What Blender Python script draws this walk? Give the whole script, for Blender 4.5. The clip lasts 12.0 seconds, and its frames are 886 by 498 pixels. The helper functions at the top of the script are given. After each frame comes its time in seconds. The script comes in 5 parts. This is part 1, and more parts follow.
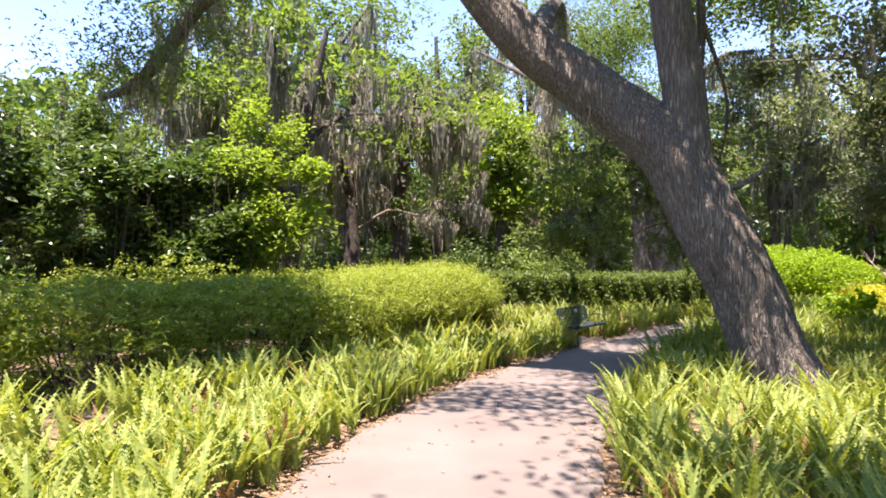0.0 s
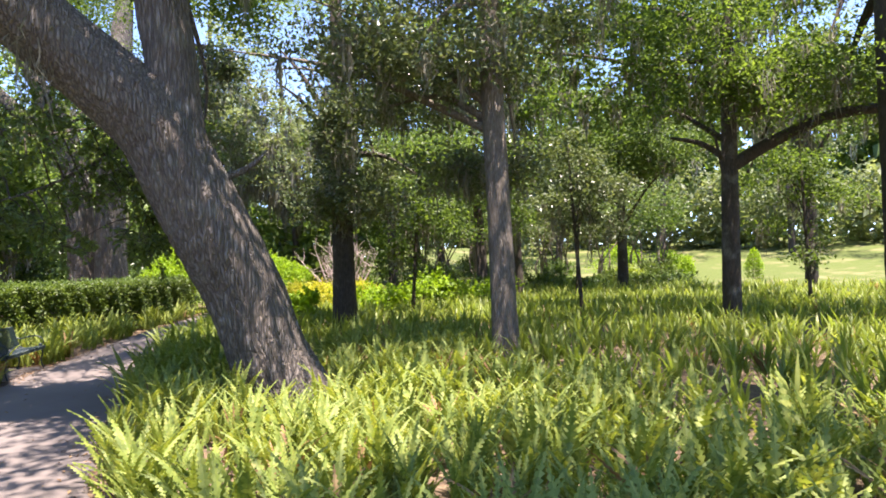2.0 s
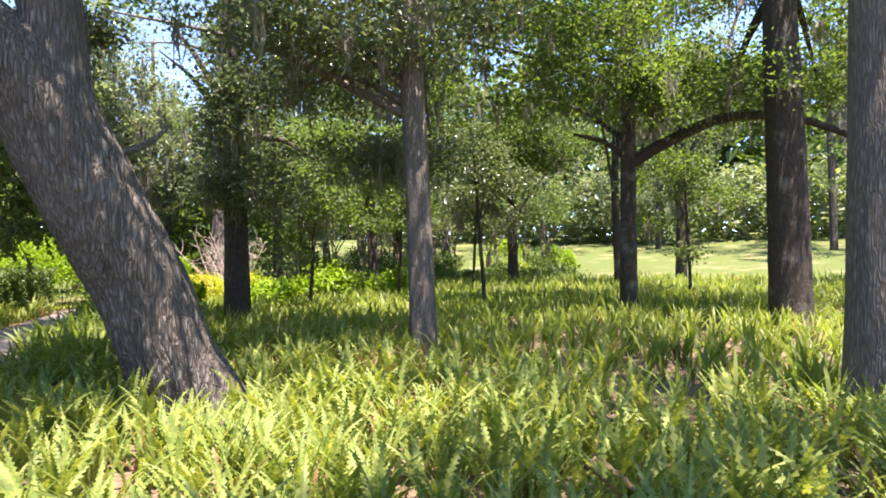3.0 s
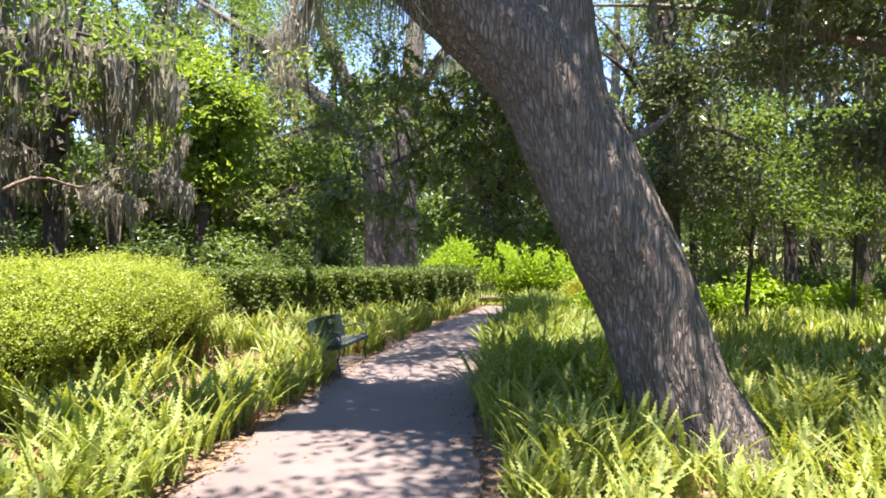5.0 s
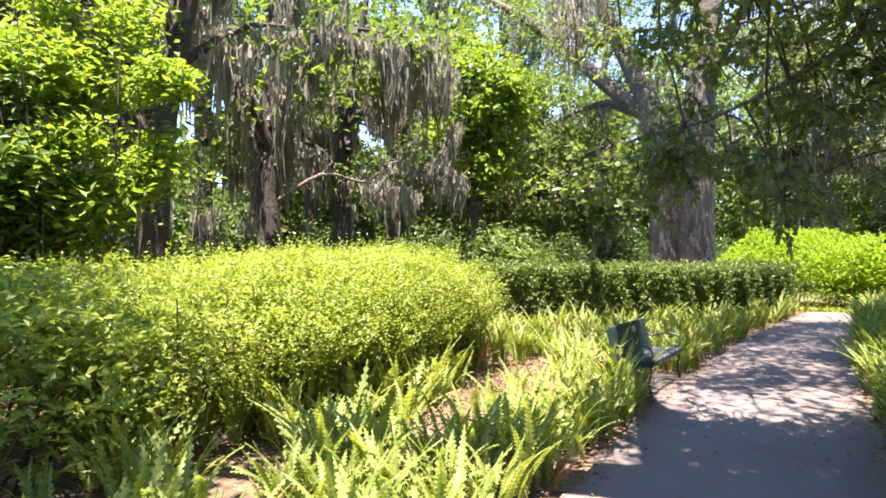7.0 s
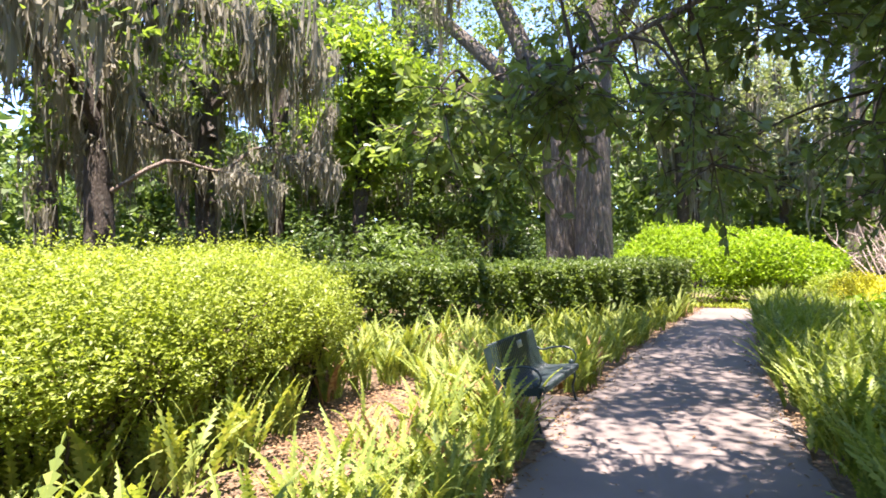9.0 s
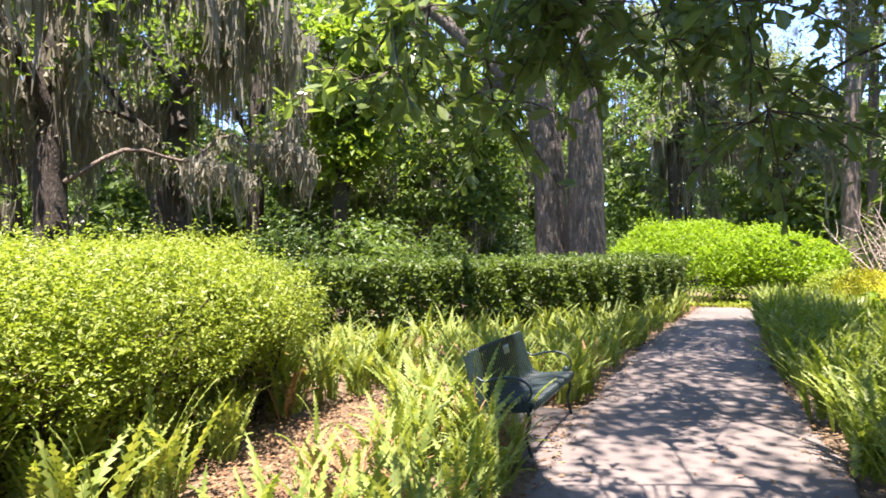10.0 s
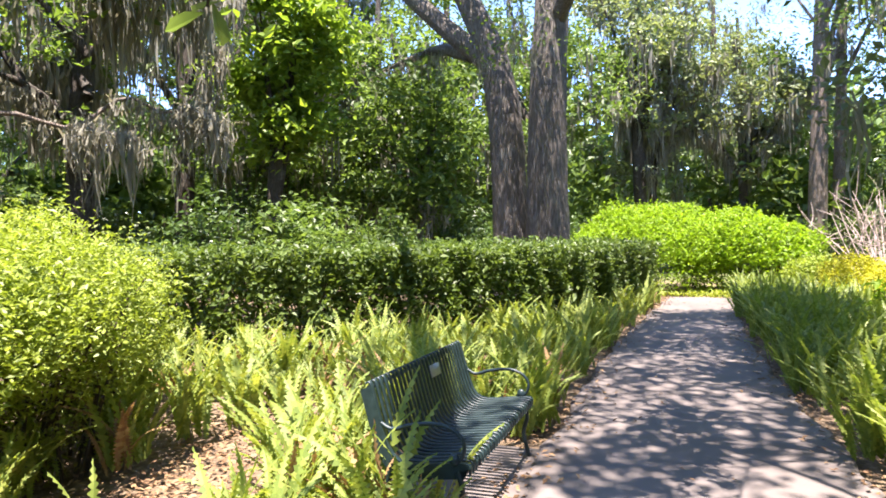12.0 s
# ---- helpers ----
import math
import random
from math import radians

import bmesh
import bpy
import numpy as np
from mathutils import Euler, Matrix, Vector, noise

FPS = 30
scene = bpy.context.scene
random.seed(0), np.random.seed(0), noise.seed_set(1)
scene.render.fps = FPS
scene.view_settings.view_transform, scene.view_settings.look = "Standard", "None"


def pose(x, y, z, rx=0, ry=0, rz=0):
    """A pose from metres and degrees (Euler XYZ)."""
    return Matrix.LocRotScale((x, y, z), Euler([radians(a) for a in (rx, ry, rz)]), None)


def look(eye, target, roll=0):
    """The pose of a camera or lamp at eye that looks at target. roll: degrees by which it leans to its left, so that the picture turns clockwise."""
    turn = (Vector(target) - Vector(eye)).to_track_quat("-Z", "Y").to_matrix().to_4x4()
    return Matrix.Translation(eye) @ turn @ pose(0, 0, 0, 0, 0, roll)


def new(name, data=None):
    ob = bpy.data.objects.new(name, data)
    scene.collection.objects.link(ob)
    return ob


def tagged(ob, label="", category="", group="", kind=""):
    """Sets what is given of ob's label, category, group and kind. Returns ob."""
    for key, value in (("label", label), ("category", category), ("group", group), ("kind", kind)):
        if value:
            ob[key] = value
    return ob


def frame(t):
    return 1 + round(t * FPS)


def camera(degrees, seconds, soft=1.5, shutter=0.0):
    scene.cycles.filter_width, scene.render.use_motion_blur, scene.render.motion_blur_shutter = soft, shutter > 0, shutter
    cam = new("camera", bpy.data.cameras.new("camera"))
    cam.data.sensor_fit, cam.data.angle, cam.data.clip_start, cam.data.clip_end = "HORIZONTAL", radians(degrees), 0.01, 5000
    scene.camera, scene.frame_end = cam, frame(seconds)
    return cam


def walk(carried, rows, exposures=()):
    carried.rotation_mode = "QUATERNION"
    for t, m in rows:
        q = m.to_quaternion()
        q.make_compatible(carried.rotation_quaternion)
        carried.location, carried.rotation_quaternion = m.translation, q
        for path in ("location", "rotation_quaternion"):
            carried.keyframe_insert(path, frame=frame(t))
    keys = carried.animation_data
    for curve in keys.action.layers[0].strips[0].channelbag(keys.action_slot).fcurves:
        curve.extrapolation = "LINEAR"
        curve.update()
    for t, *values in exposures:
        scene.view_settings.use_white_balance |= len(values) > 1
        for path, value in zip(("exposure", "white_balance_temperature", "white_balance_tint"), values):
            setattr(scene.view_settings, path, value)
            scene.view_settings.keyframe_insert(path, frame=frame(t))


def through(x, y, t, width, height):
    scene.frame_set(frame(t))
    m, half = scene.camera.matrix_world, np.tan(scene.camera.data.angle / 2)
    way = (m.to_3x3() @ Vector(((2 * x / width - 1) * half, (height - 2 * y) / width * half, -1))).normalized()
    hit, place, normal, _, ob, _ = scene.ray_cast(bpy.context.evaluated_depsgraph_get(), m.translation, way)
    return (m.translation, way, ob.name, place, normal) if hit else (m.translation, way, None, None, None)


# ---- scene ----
cam = camera(69.9, 12.0, 1.75)
PATH = [
    (0, (3.102, -3.439, 1.753), (1.696, -2.016, 1.794), 0.5),
    (0.5, (2.733, -3.204, 1.766), (1.756, -1.459, 1.811), -0.3),
    (1, (2.429, -2.823, 1.707), (1.836, -0.914, 1.769), -0.7),
    (1.5, (2.129, -2.641, 1.728), (1.914, -0.653, 1.785), -1.2),
    (2, (1.863, -2.26, 1.683), (2.002, -0.265, 1.729), -1.5),
    (2.5, (1.554, -1.909, 1.705), (2.02, 0.036, 1.722), -1.2),
    (2.7, (1.479, -1.815, 1.699), (1.996, 0.117, 1.711), -1.1),
    (4.3, (0.523, -0.87, 1.752), (0.592, 1.129, 1.784), 0.0),
    (4.5, (0.38, -0.771, 1.715), (0.276, 1.226, 1.747), 0.1),
    (5, (0.006, -0.433, 1.705), (-0.596, 1.474, 1.739), 0.6),
    (5.5, (-0.374, -0.096, 1.682), (-1.44, 1.596, 1.725), 1.4),
    (6, (-0.778, 0.289, 1.667), (-2.076, 1.81, 1.696), 1.2),
    (6.5, (-1.054, 0.712, 1.663), (-2.391, 2.199, 1.694), 0.7),
    (6.7, (-1.207, 0.886, 1.625), (-2.535, 2.381, 1.652), 0.7),
    (8.3, (-1.786, 2.39, 1.58), (-2.985, 3.991, 1.583), -0.6),
    (8.5, (-1.852, 2.578, 1.582), (-3.02, 4.202, 1.6), -0.4),
    (9, (-2.026, 2.998, 1.592), (-3.1, 4.685, 1.611), -0.3),
    (9.5, (-2.199, 3.405, 1.549), (-3.247, 5.108, 1.577), -0.5),
    (10, (-2.398, 3.831, 1.515), (-3.444, 5.536, 1.534), -0.4),
    (10.5, (-2.537, 4.265, 1.496), (-3.553, 5.988, 1.501), -0.5),
    (11, (-2.659, 4.663, 1.488), (-3.625, 6.414, 1.481), -0.6),
    (11.5, (-2.831, 5.077, 1.474), (-3.782, 6.837, 1.464), -0.5),
    (12, (-2.988, 5.525, 1.451), (-3.933, 7.288, 1.433), -0.6),
]
walk(cam, [(t, look(eye, target, roll)) for t, eye, target, roll in PATH], exposures=[(0, 2.47, 7020, 27), (1.5, 2.41, 6780, 25), (2.5, 2.52, 6730, 24), (4.5, 2.59, 6730, 25), (6.7, 2.81, 6730, 25), (8.4, 3.15, 6730, 25), (9.0, 2.84, 6730, 25), (9.5, 2.69, 6680, 24), (10.5, 2.65, 6630, 23), (12, 2.78, 6530, 22)])

# ---------------------------------------------------------------- sky and sun
SUN_EL, SUN_AZ = 74.0, 158.0          # degrees; azimuth clockwise from +y
world = bpy.data.worlds.new("sky")
scene.world = world
world.use_nodes = True
wn = world.node_tree
sky = wn.nodes.new("ShaderNodeTexSky")
sky.sky_type = "NISHITA"
sky.sun_disc = False
sky.air_density, sky.dust_density, sky.ozone_density, sky.altitude = 0.65, 0.05, 4.5, 1200
sky.sun_elevation, sky.sun_rotation = radians(SUN_EL), radians(SUN_AZ)
wn.links.new(sky.outputs[0], wn.nodes["Background"].inputs[0])
wn.nodes["Background"].inputs[1].default_value = 0.15
sun = new("sun", bpy.data.lights.new("sun", "SUN"))
sun.data.energy, sun.data.angle, sun.data.color = 4.2, radians(0.53), (1.0, 0.95, 0.86)
sdir = Vector((math.sin(radians(SUN_AZ)) * math.cos(radians(SUN_EL)), math.cos(radians(SUN_AZ)) * math.cos(radians(SUN_EL)), math.sin(radians(SUN_EL))))
sun.matrix_world = look(sdir * 60, (0, 0, 0))

rng = np.random.default_rng(7)


# ---------------------------------------------------------------- materials
def material(name):
    m = bpy.data.materials.new(name)
    m.use_nodes = True
    nt = m.node_tree
    return m, nt, nt.nodes["Principled BSDF"], nt.nodes["Material Output"]


def ramp(nt, src, stops):
    r = nt.nodes.new("ShaderNodeValToRGB")
    els = r.color_ramp.elements
    while len(els) < len(stops):
        els.new(0.5)
    for el, (p, c) in zip(els, stops):
        el.position, el.color = p, (*c, 1)
    nt.links.new(src, r.inputs[0])
    return r.outputs[0]


def tex_noise(nt, scale, detail=4, vec=None, rough=0.55):
    n = nt.nodes.new("ShaderNodeTexNoise")
    n.inputs["Scale"].default_value, n.inputs["Detail"].default_value, n.inputs["Roughness"].default_value = scale, detail, rough
    if vec is not None:
        nt.links.new(vec, n.inputs["Vector"])
    return n.outputs["Fac"]


def coords(nt, scale=(1, 1, 1)):
    tc, mp = nt.nodes.new("ShaderNodeTexCoord"), nt.nodes.new("ShaderNodeMapping")
    mp.inputs["Scale"].default_value = scale
    nt.links.new(tc.outputs["Object"], mp.inputs[0])
    return mp.outputs[0]


def mix_col(nt, fac, a, b, mode="MIX"):
    m = nt.nodes.new("ShaderNodeMix")
    m.data_type, m.blend_type = "RGBA", mode
    for sock, v in ((m.inputs["Factor"], fac), (m.inputs["A"], a), (m.inputs["B"], b)):
        if isinstance(v, (int, float)):
            sock.default_value = v
        elif isinstance(v, tuple):
            sock.default_value = (*v, 1)
        else:
            nt.links.new(v, sock)
    return m.outputs["Result"]


def bump(nt, height, dist, strength=1.0, prev=None):
    b = nt.nodes.new("ShaderNodeBump")
    b.inputs["Distance"].default_value, b.inputs["Strength"].default_value = dist, strength
    nt.links.new(height, b.inputs["Height"])
    if prev is not None:
        nt.links.new(prev, b.inputs["Normal"])
    return b.outputs[0]


def leaf_material(name, dark, mid, light, through=0.4, rough=0.45, glow=None, patch=1.2):
    """Foliage: each leaf takes its own tone; light passes through the blade."""
    m, nt, p, out = material(name)
    geo = nt.nodes.new("ShaderNodeNewGeometry")
    tone = ramp(nt, geo.outputs["Random Per Island"], [(0.0, dark), (0.5, mid), (1.0, light)])
    big = tex_noise(nt, patch, 3, coords(nt))
    col = mix_col(nt, ramp(nt, big, [(0.35, (0, 0, 0)), (0.65, (1, 1, 1))]), tone, mix_col(nt, 0.6, tone, mid))
    nt.links.new(col, p.inputs["Base Color"])
    p.inputs["Roughness"].default_value = rough
    p.inputs["Specular IOR Level"].default_value = 0.45
    tr, ms = nt.nodes.new("ShaderNodeBsdfTranslucent"), nt.nodes.new("ShaderNodeMixShader")
    nt.links.new(mix_col(nt, 1.0, col, glow or (1.5, 1.5, 0.7), "MULTIPLY"), tr.inputs[0])
    ms.inputs[0].default_value = through
    nt.links.new(p.outputs[0], ms.inputs[1])
    nt.links.new(tr.outputs[0], ms.inputs[2])
    nt.links.new(ms.outputs[0], out.inputs[0])
    return m


def bark_material(name, a, b, c, scale=1.0, deep=0.02):
    m, nt, p, out = material(name)
    v = coords(nt, (17 * scale, 17 * scale, 2.2 * scale))
    vor = nt.nodes.new("ShaderNodeTexVoronoi")
    vor.feature = "DISTANCE_TO_EDGE"
    vor.inputs["Scale"].default_value = 2.0
    n1 = tex_noise(nt, 3.0, 6, v, 0.65)
    warp = nt.nodes.new("ShaderNodeVectorMath")
    warp.operation = "ADD"
    cn = nt.nodes.new("ShaderNodeTexNoise")
    cn.inputs["Scale"].default_value = 1.5
    nt.links.new(v, cn.inputs["Vector"])
    nt.links.new(v, warp.inputs[0])
    nt.links.new(cn.outputs["Color"], warp.inputs[1])
    nt.links.new(warp.outputs[0], vor.inputs["Vector"])
    crack = ramp(nt, vor.outputs["Distance"], [(0.0, (0.0, 0.0, 0.0)), (0.32, (1, 1, 1))])
    base = ramp(nt, n1, [(0.3, a), (0.55, b), (0.75, c)])
    lichen = ramp(nt, tex_noise(nt, 2.2, 5, coords(nt), 0.6), [(0.56, (0, 0, 0)), (0.7, (1, 1, 1))])
    col = mix_col(nt, lichen, base, mix_col(nt, 0.55, base, (0.30, 0.30, 0.25)))
    col = mix_col(nt, crack, mix_col(nt, 1.0, col, (0.52, 0.49, 0.46), "MULTIPLY"), col)
    nt.links.new(col, p.inputs["Base Color"])
    p.inputs["Roughness"].default_value = 0.9
    hgt = mix_col(nt, 0.35, crack, n1)
    nt.links.new(bump(nt, hgt, deep), p.inputs["Normal"])
    return m


BARK_OAK = bark_material("oak_bark", (0.108, 0.09, 0.071), (0.205, 0.178, 0.148), (0.35, 0.322, 0.284), 0.72, 0.036)
BARK_GREY = bark_material("grey_bark", (0.15, 0.125, 0.098), (0.265, 0.225, 0.18), (0.38, 0.335, 0.275), 1.2, 0.02)
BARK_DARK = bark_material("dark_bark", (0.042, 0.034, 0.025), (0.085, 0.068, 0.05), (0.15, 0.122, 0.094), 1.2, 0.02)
BARK_PINE = bark_material("pine_bark", (0.16, 0.12, 0.09), (0.30, 0.24, 0.19), (0.42, 0.36, 0.31), 1.0, 0.03)
L_OAK = leaf_material("oak_leaf", (0.046, 0.077, 0.018), (0.085, 0.138, 0.03), (0.155, 0.22, 0.05), 0.57, 0.5)
L_GREY = leaf_material("glossy_leaf", (0.06, 0.086, 0.04), (0.105, 0.138, 0.065), (0.19, 0.22, 0.12), 0.36, 0.3)
L_DARK = leaf_material("evergreen_leaf", (0.028, 0.056, 0.016), (0.055, 0.1, 0.026), (0.11, 0.165, 0.05), 0.34, 0.34)
L_LIME = leaf_material("lime_leaf", (0.09, 0.148, 0.022), (0.165, 0.25, 0.032), (0.26, 0.35, 0.05), 0.5, 0.5)
L_AZALEA = leaf_material("azalea_leaf", (0.15, 0.195, 0.026), (0.21, 0.27, 0.038), (0.29, 0.35, 0.06), 0.42, 0.5)
L_HEDGE = leaf_material("hedge_leaf", (0.05, 0.08, 0.019), (0.09, 0.138, 0.03), (0.15, 0.205, 0.048), 0.42, 0.46)
L_ROUND = leaf_material("round_bush_leaf", (0.12, 0.2, 0.010), (0.19, 0.3, 0.016), (0.27, 0.39, 0.025), 0.5, 0.5)
L_GOLD = leaf_material("golden_leaf", (0.26, 0.25, 0.012), (0.43, 0.41, 0.02), (0.52, 0.5, 0.04), 0.4, 0.5, (1.1, 1.15, 0.4))
L_FERN = leaf_material("fern_frond", (0.105, 0.16, 0.03), (0.205, 0.268, 0.05), (0.36, 0.39, 0.095), 0.45, 0.6, (1.5, 1.4, 0.7), 0.6)
L_FERN_DRY = leaf_material("dry_fern", (0.16, 0.08, 0.035), (0.28, 0.17, 0.07), (0.36, 0.27, 0.11), 0.3, 0.7, (1.2, 1.1, 0.8))
L_LITTER = leaf_material("fallen_leaf", (0.09, 0.045, 0.022), (0.19, 0.108, 0.05), (0.32, 0.22, 0.11), 0.1, 0.8, (1, 1, 1))
L_MOSS = leaf_material("spanish_moss", (0.135, 0.132, 0.1), (0.24, 0.232, 0.178), (0.37, 0.355, 0.275), 0.45, 0.9, (1.1, 1.05, 0.85))
L_SPRAY = leaf_material("broad_oak_leaf", (0.075, 0.112, 0.036), (0.125, 0.18, 0.058), (0.19, 0.25, 0.082), 0.5, 0.32)
L_GRASS = leaf_material("grass_blade", (0.14, 0.18, 0.02), (0.22, 0.26, 0.03), (0.32, 0.34, 0.05), 0.4, 0.6)
# Far trees: the look of sun and haze is put into a paler leaf colour.
L_SUN_PALE = leaf_material("sunlit_haze_leaf", (0.11, 0.14, 0.07), (0.18, 0.22, 0.115), (0.27, 0.31, 0.175), 0.42, 0.5)
# Tall ferns, and glade ferns whose shade is put into this duller tone.
L_TALL_SHADED = leaf_material("tall_and_shaded_fern_frond", (0.1, 0.152, 0.028), (0.185, 0.245, 0.045), (0.3, 0.335, 0.08), 0.5, 0.5)
# Brown inner azalea leaves; shade inside the mound is also put into this colour.
L_DULL = leaf_material("shaded_inner_azalea_leaf", (0.05, 0.042, 0.015), (0.1, 0.085, 0.03), (0.16, 0.15, 0.05), 0.25, 0.7)
L_WOODS = leaf_material("woods_leaf", (0.048, 0.078, 0.018), (0.092, 0.152, 0.032), (0.165, 0.235, 0.05), 0.44, 0.5, (1.35, 1.35, 0.8))


def concrete_material():
    m, nt, p, out = material("path_concrete")
    v = coords(nt)
    big, fine = tex_noise(nt, 0.8, 5, v), tex_noise(nt, 90, 3, v)
    col = ramp(nt, big, [(0.3, (0.1, 0.082, 0.071)), (0.5, (0.128, 0.107, 0.093)), (0.72, (0.156, 0.133, 0.117))])
    col = mix_col(nt, ramp(nt, fine, [(0.35, (0.75, 0.75, 0.75)), (0.65, (0, 0, 0))]), col, mix_col(nt, 0.5, col, (0.11, 0.09, 0.08)))
    spots = tex_noise(nt, 6, 6, v, 0.7)
    col = mix_col(nt, ramp(nt, spots, [(0.62, (0, 0, 0)), (0.72, (0.6, 0.6, 0.6))]), col, (0.15, 0.12, 0.1))
    nt.links.new(col, p.inputs["Base Color"])
    p.inputs["Roughness"].default_value = 0.85
    nt.links.new(bump(nt, fine, 0.003, 0.6), p.inputs["Normal"])
    return m


def ground_material():
    m, nt, p, out = material("ground_soil")
    v = coords(nt)
    n1, n2, n3 = tex_noise(nt, 14, 6, v, 0.7), tex_noise(nt, 0.5, 4, v), tex_noise(nt, 45, 3, v)
    soil = ramp(nt, n1, [(0.3, (0.05, 0.032, 0.02)), (0.5, (0.13, 0.087, 0.05)), (0.7, (0.28, 0.2, 0.115))])
    grass = ramp(nt, n1, [(0.3, (0.042, 0.06, 0.008)), (0.55, (0.07, 0.095, 0.012)), (0.75, (0.11, 0.125, 0.024))])
    grass = mix_col(nt, ramp(nt, n2, [(0.52, (0, 0, 0)), (0.72, (0.7, 0.7, 0.7))]), grass, (0.22, 0.18, 0.09))
    # lawn grows past the edge of the planted ground
    geo, ln = nt.nodes.new("ShaderNodeNewGeometry"), nt.nodes.new("ShaderNodeVectorMath")
    ln.operation = "DISTANCE"
    nt.links.new(geo.outputs["Position"], ln.inputs[0])
    ln.inputs[1].default_value = (1.0, 4.0, 0.0)
    mr = nt.nodes.new("ShaderNodeMapRange")
    mr.inputs["From Min"].default_value, mr.inputs["From Max"].default_value = 24.0, 30.0
    nt.links.new(ln.outputs["Value"], mr.inputs["Value"])
    col = mix_col(nt, mr.outputs[0], soil, grass)
    nt.links.new(col, p.inputs["Base Color"])
    p.inputs["Roughness"].default_value = 0.95
    nt.links.new(bump(nt, mix_col(nt, 0.5, n1, n3), 0.03), p.inputs["Normal"])
    return m


M_PATH, M_GROUND = concrete_material(), ground_material()


def metal_material():
    m, nt, p, out = material("bench_coating")
    n = tex_noise(nt, 30, 4, coords(nt))
    nt.links.new(ramp(nt, n, [(0.3, (0.007, 0.017, 0.018)), (0.7, (0.018, 0.034, 0.034))]), p.inputs["Base Color"])
    p.inputs["Roughness"].default_value = 0.4
    p.inputs["Specular IOR Level"].default_value = 0.42
    nt.links.new(bump(nt, tex_noise(nt, 300, 2, coords(nt)), 0.0006), p.inputs["Normal"])
    return m


def plain(name, col, rough=0.6, metal=0.0):
    m, nt, p, out = material(name)
    n = tex_noise(nt, 25, 4, coords(nt))
    nt.links.new(ramp(nt, n, [(0.3, tuple(c * 0.8 for c in col)), (0.7, col)]), p.inputs["Base Color"])
    p.inputs["Roughness"].default_value, p.inputs["Metallic"].default_value = rough, metal
    return m


M_BENCH, M_PLAQUE = metal_material(), plain("plaque_metal", (0.5, 0.5, 0.48), 0.4, 0.8)
M_TWIG, M_BARE = plain("twig_brown", (0.06, 0.045, 0.03), 0.9), plain("bare_twig", (0.42, 0.33, 0.29), 0.85)


# ---------------------------------------------------------------- mesh helpers
def mesh_from(name, verts, faces, mat, parent=None, smooth=False, label=""):
    """One mesh object from arrays: verts (n, 3), faces (m, k)."""
    verts, faces = np.asarray(verts, np.float32), np.asarray(faces, np.int32)
    me = bpy.data.meshes.new(name)
    k = faces.shape[1]
    me.vertices.add(len(verts))
    me.vertices.foreach_set("co", verts.ravel())
    me.loops.add(faces.size)
    me.loops.foreach_set("vertex_index", faces.ravel())
    me.polygons.add(len(faces))
    me.polygons.foreach_set("loop_start", np.arange(0, faces.size, k, dtype=np.int32))
    me.polygons.foreach_set("use_smooth", np.full(len(faces), smooth))
    me.update(calc_edges=True)
    me.materials.append(mat)
    ob = new(name, me)
    if parent is not None:
        ob.parent = parent
        ob.matrix_parent_inverse = parent.matrix_world.inverted()
    if label:
        tagged(ob, label)
    return ob


def part(name, bm, mat, parent=None, label=""):
    me = bpy.data.meshes.new(name)
    bm.to_mesh(me)
    bm.free()
    me.materials.append(mat)
    for f in me.polygons:
        f.use_smooth = True
    ob = new(name, me)
    if parent is not None:
        ob.parent = parent
        ob.matrix_parent_inverse = parent.matrix_world.inverted()
    if label:
        tagged(ob, label)
    return ob


def thing(name, at, label, category, group="", kind=""):
    e = new(name)
    e.empty_display_size = 0.2
    e.matrix_world = Matrix.Translation(at)
    bpy.context.view_layer.update()
    return tagged(e, label, category, group, kind)


def smooth_line(pts, n):
    """Catmull-Rom through the points; columns may hold radii too."""
    p = np.asarray(pts, float)
    p = np.vstack([2 * p[0] - p[1], p, 2 * p[-1] - p[-2]])
    s = np.linspace(0, len(p) - 3 - 1e-6, n)
    i, u = s.astype(int), (s % 1)[:, None]
    a, b, c, d = p[i], p[i + 1], p[i + 2], p[i + 3]
    return 0.5 * (2 * b + (c - a) * u + (2 * a - 5 * b + 4 * c - d) * u**2 + (3 * b - a - 3 * c + d) * u**3)


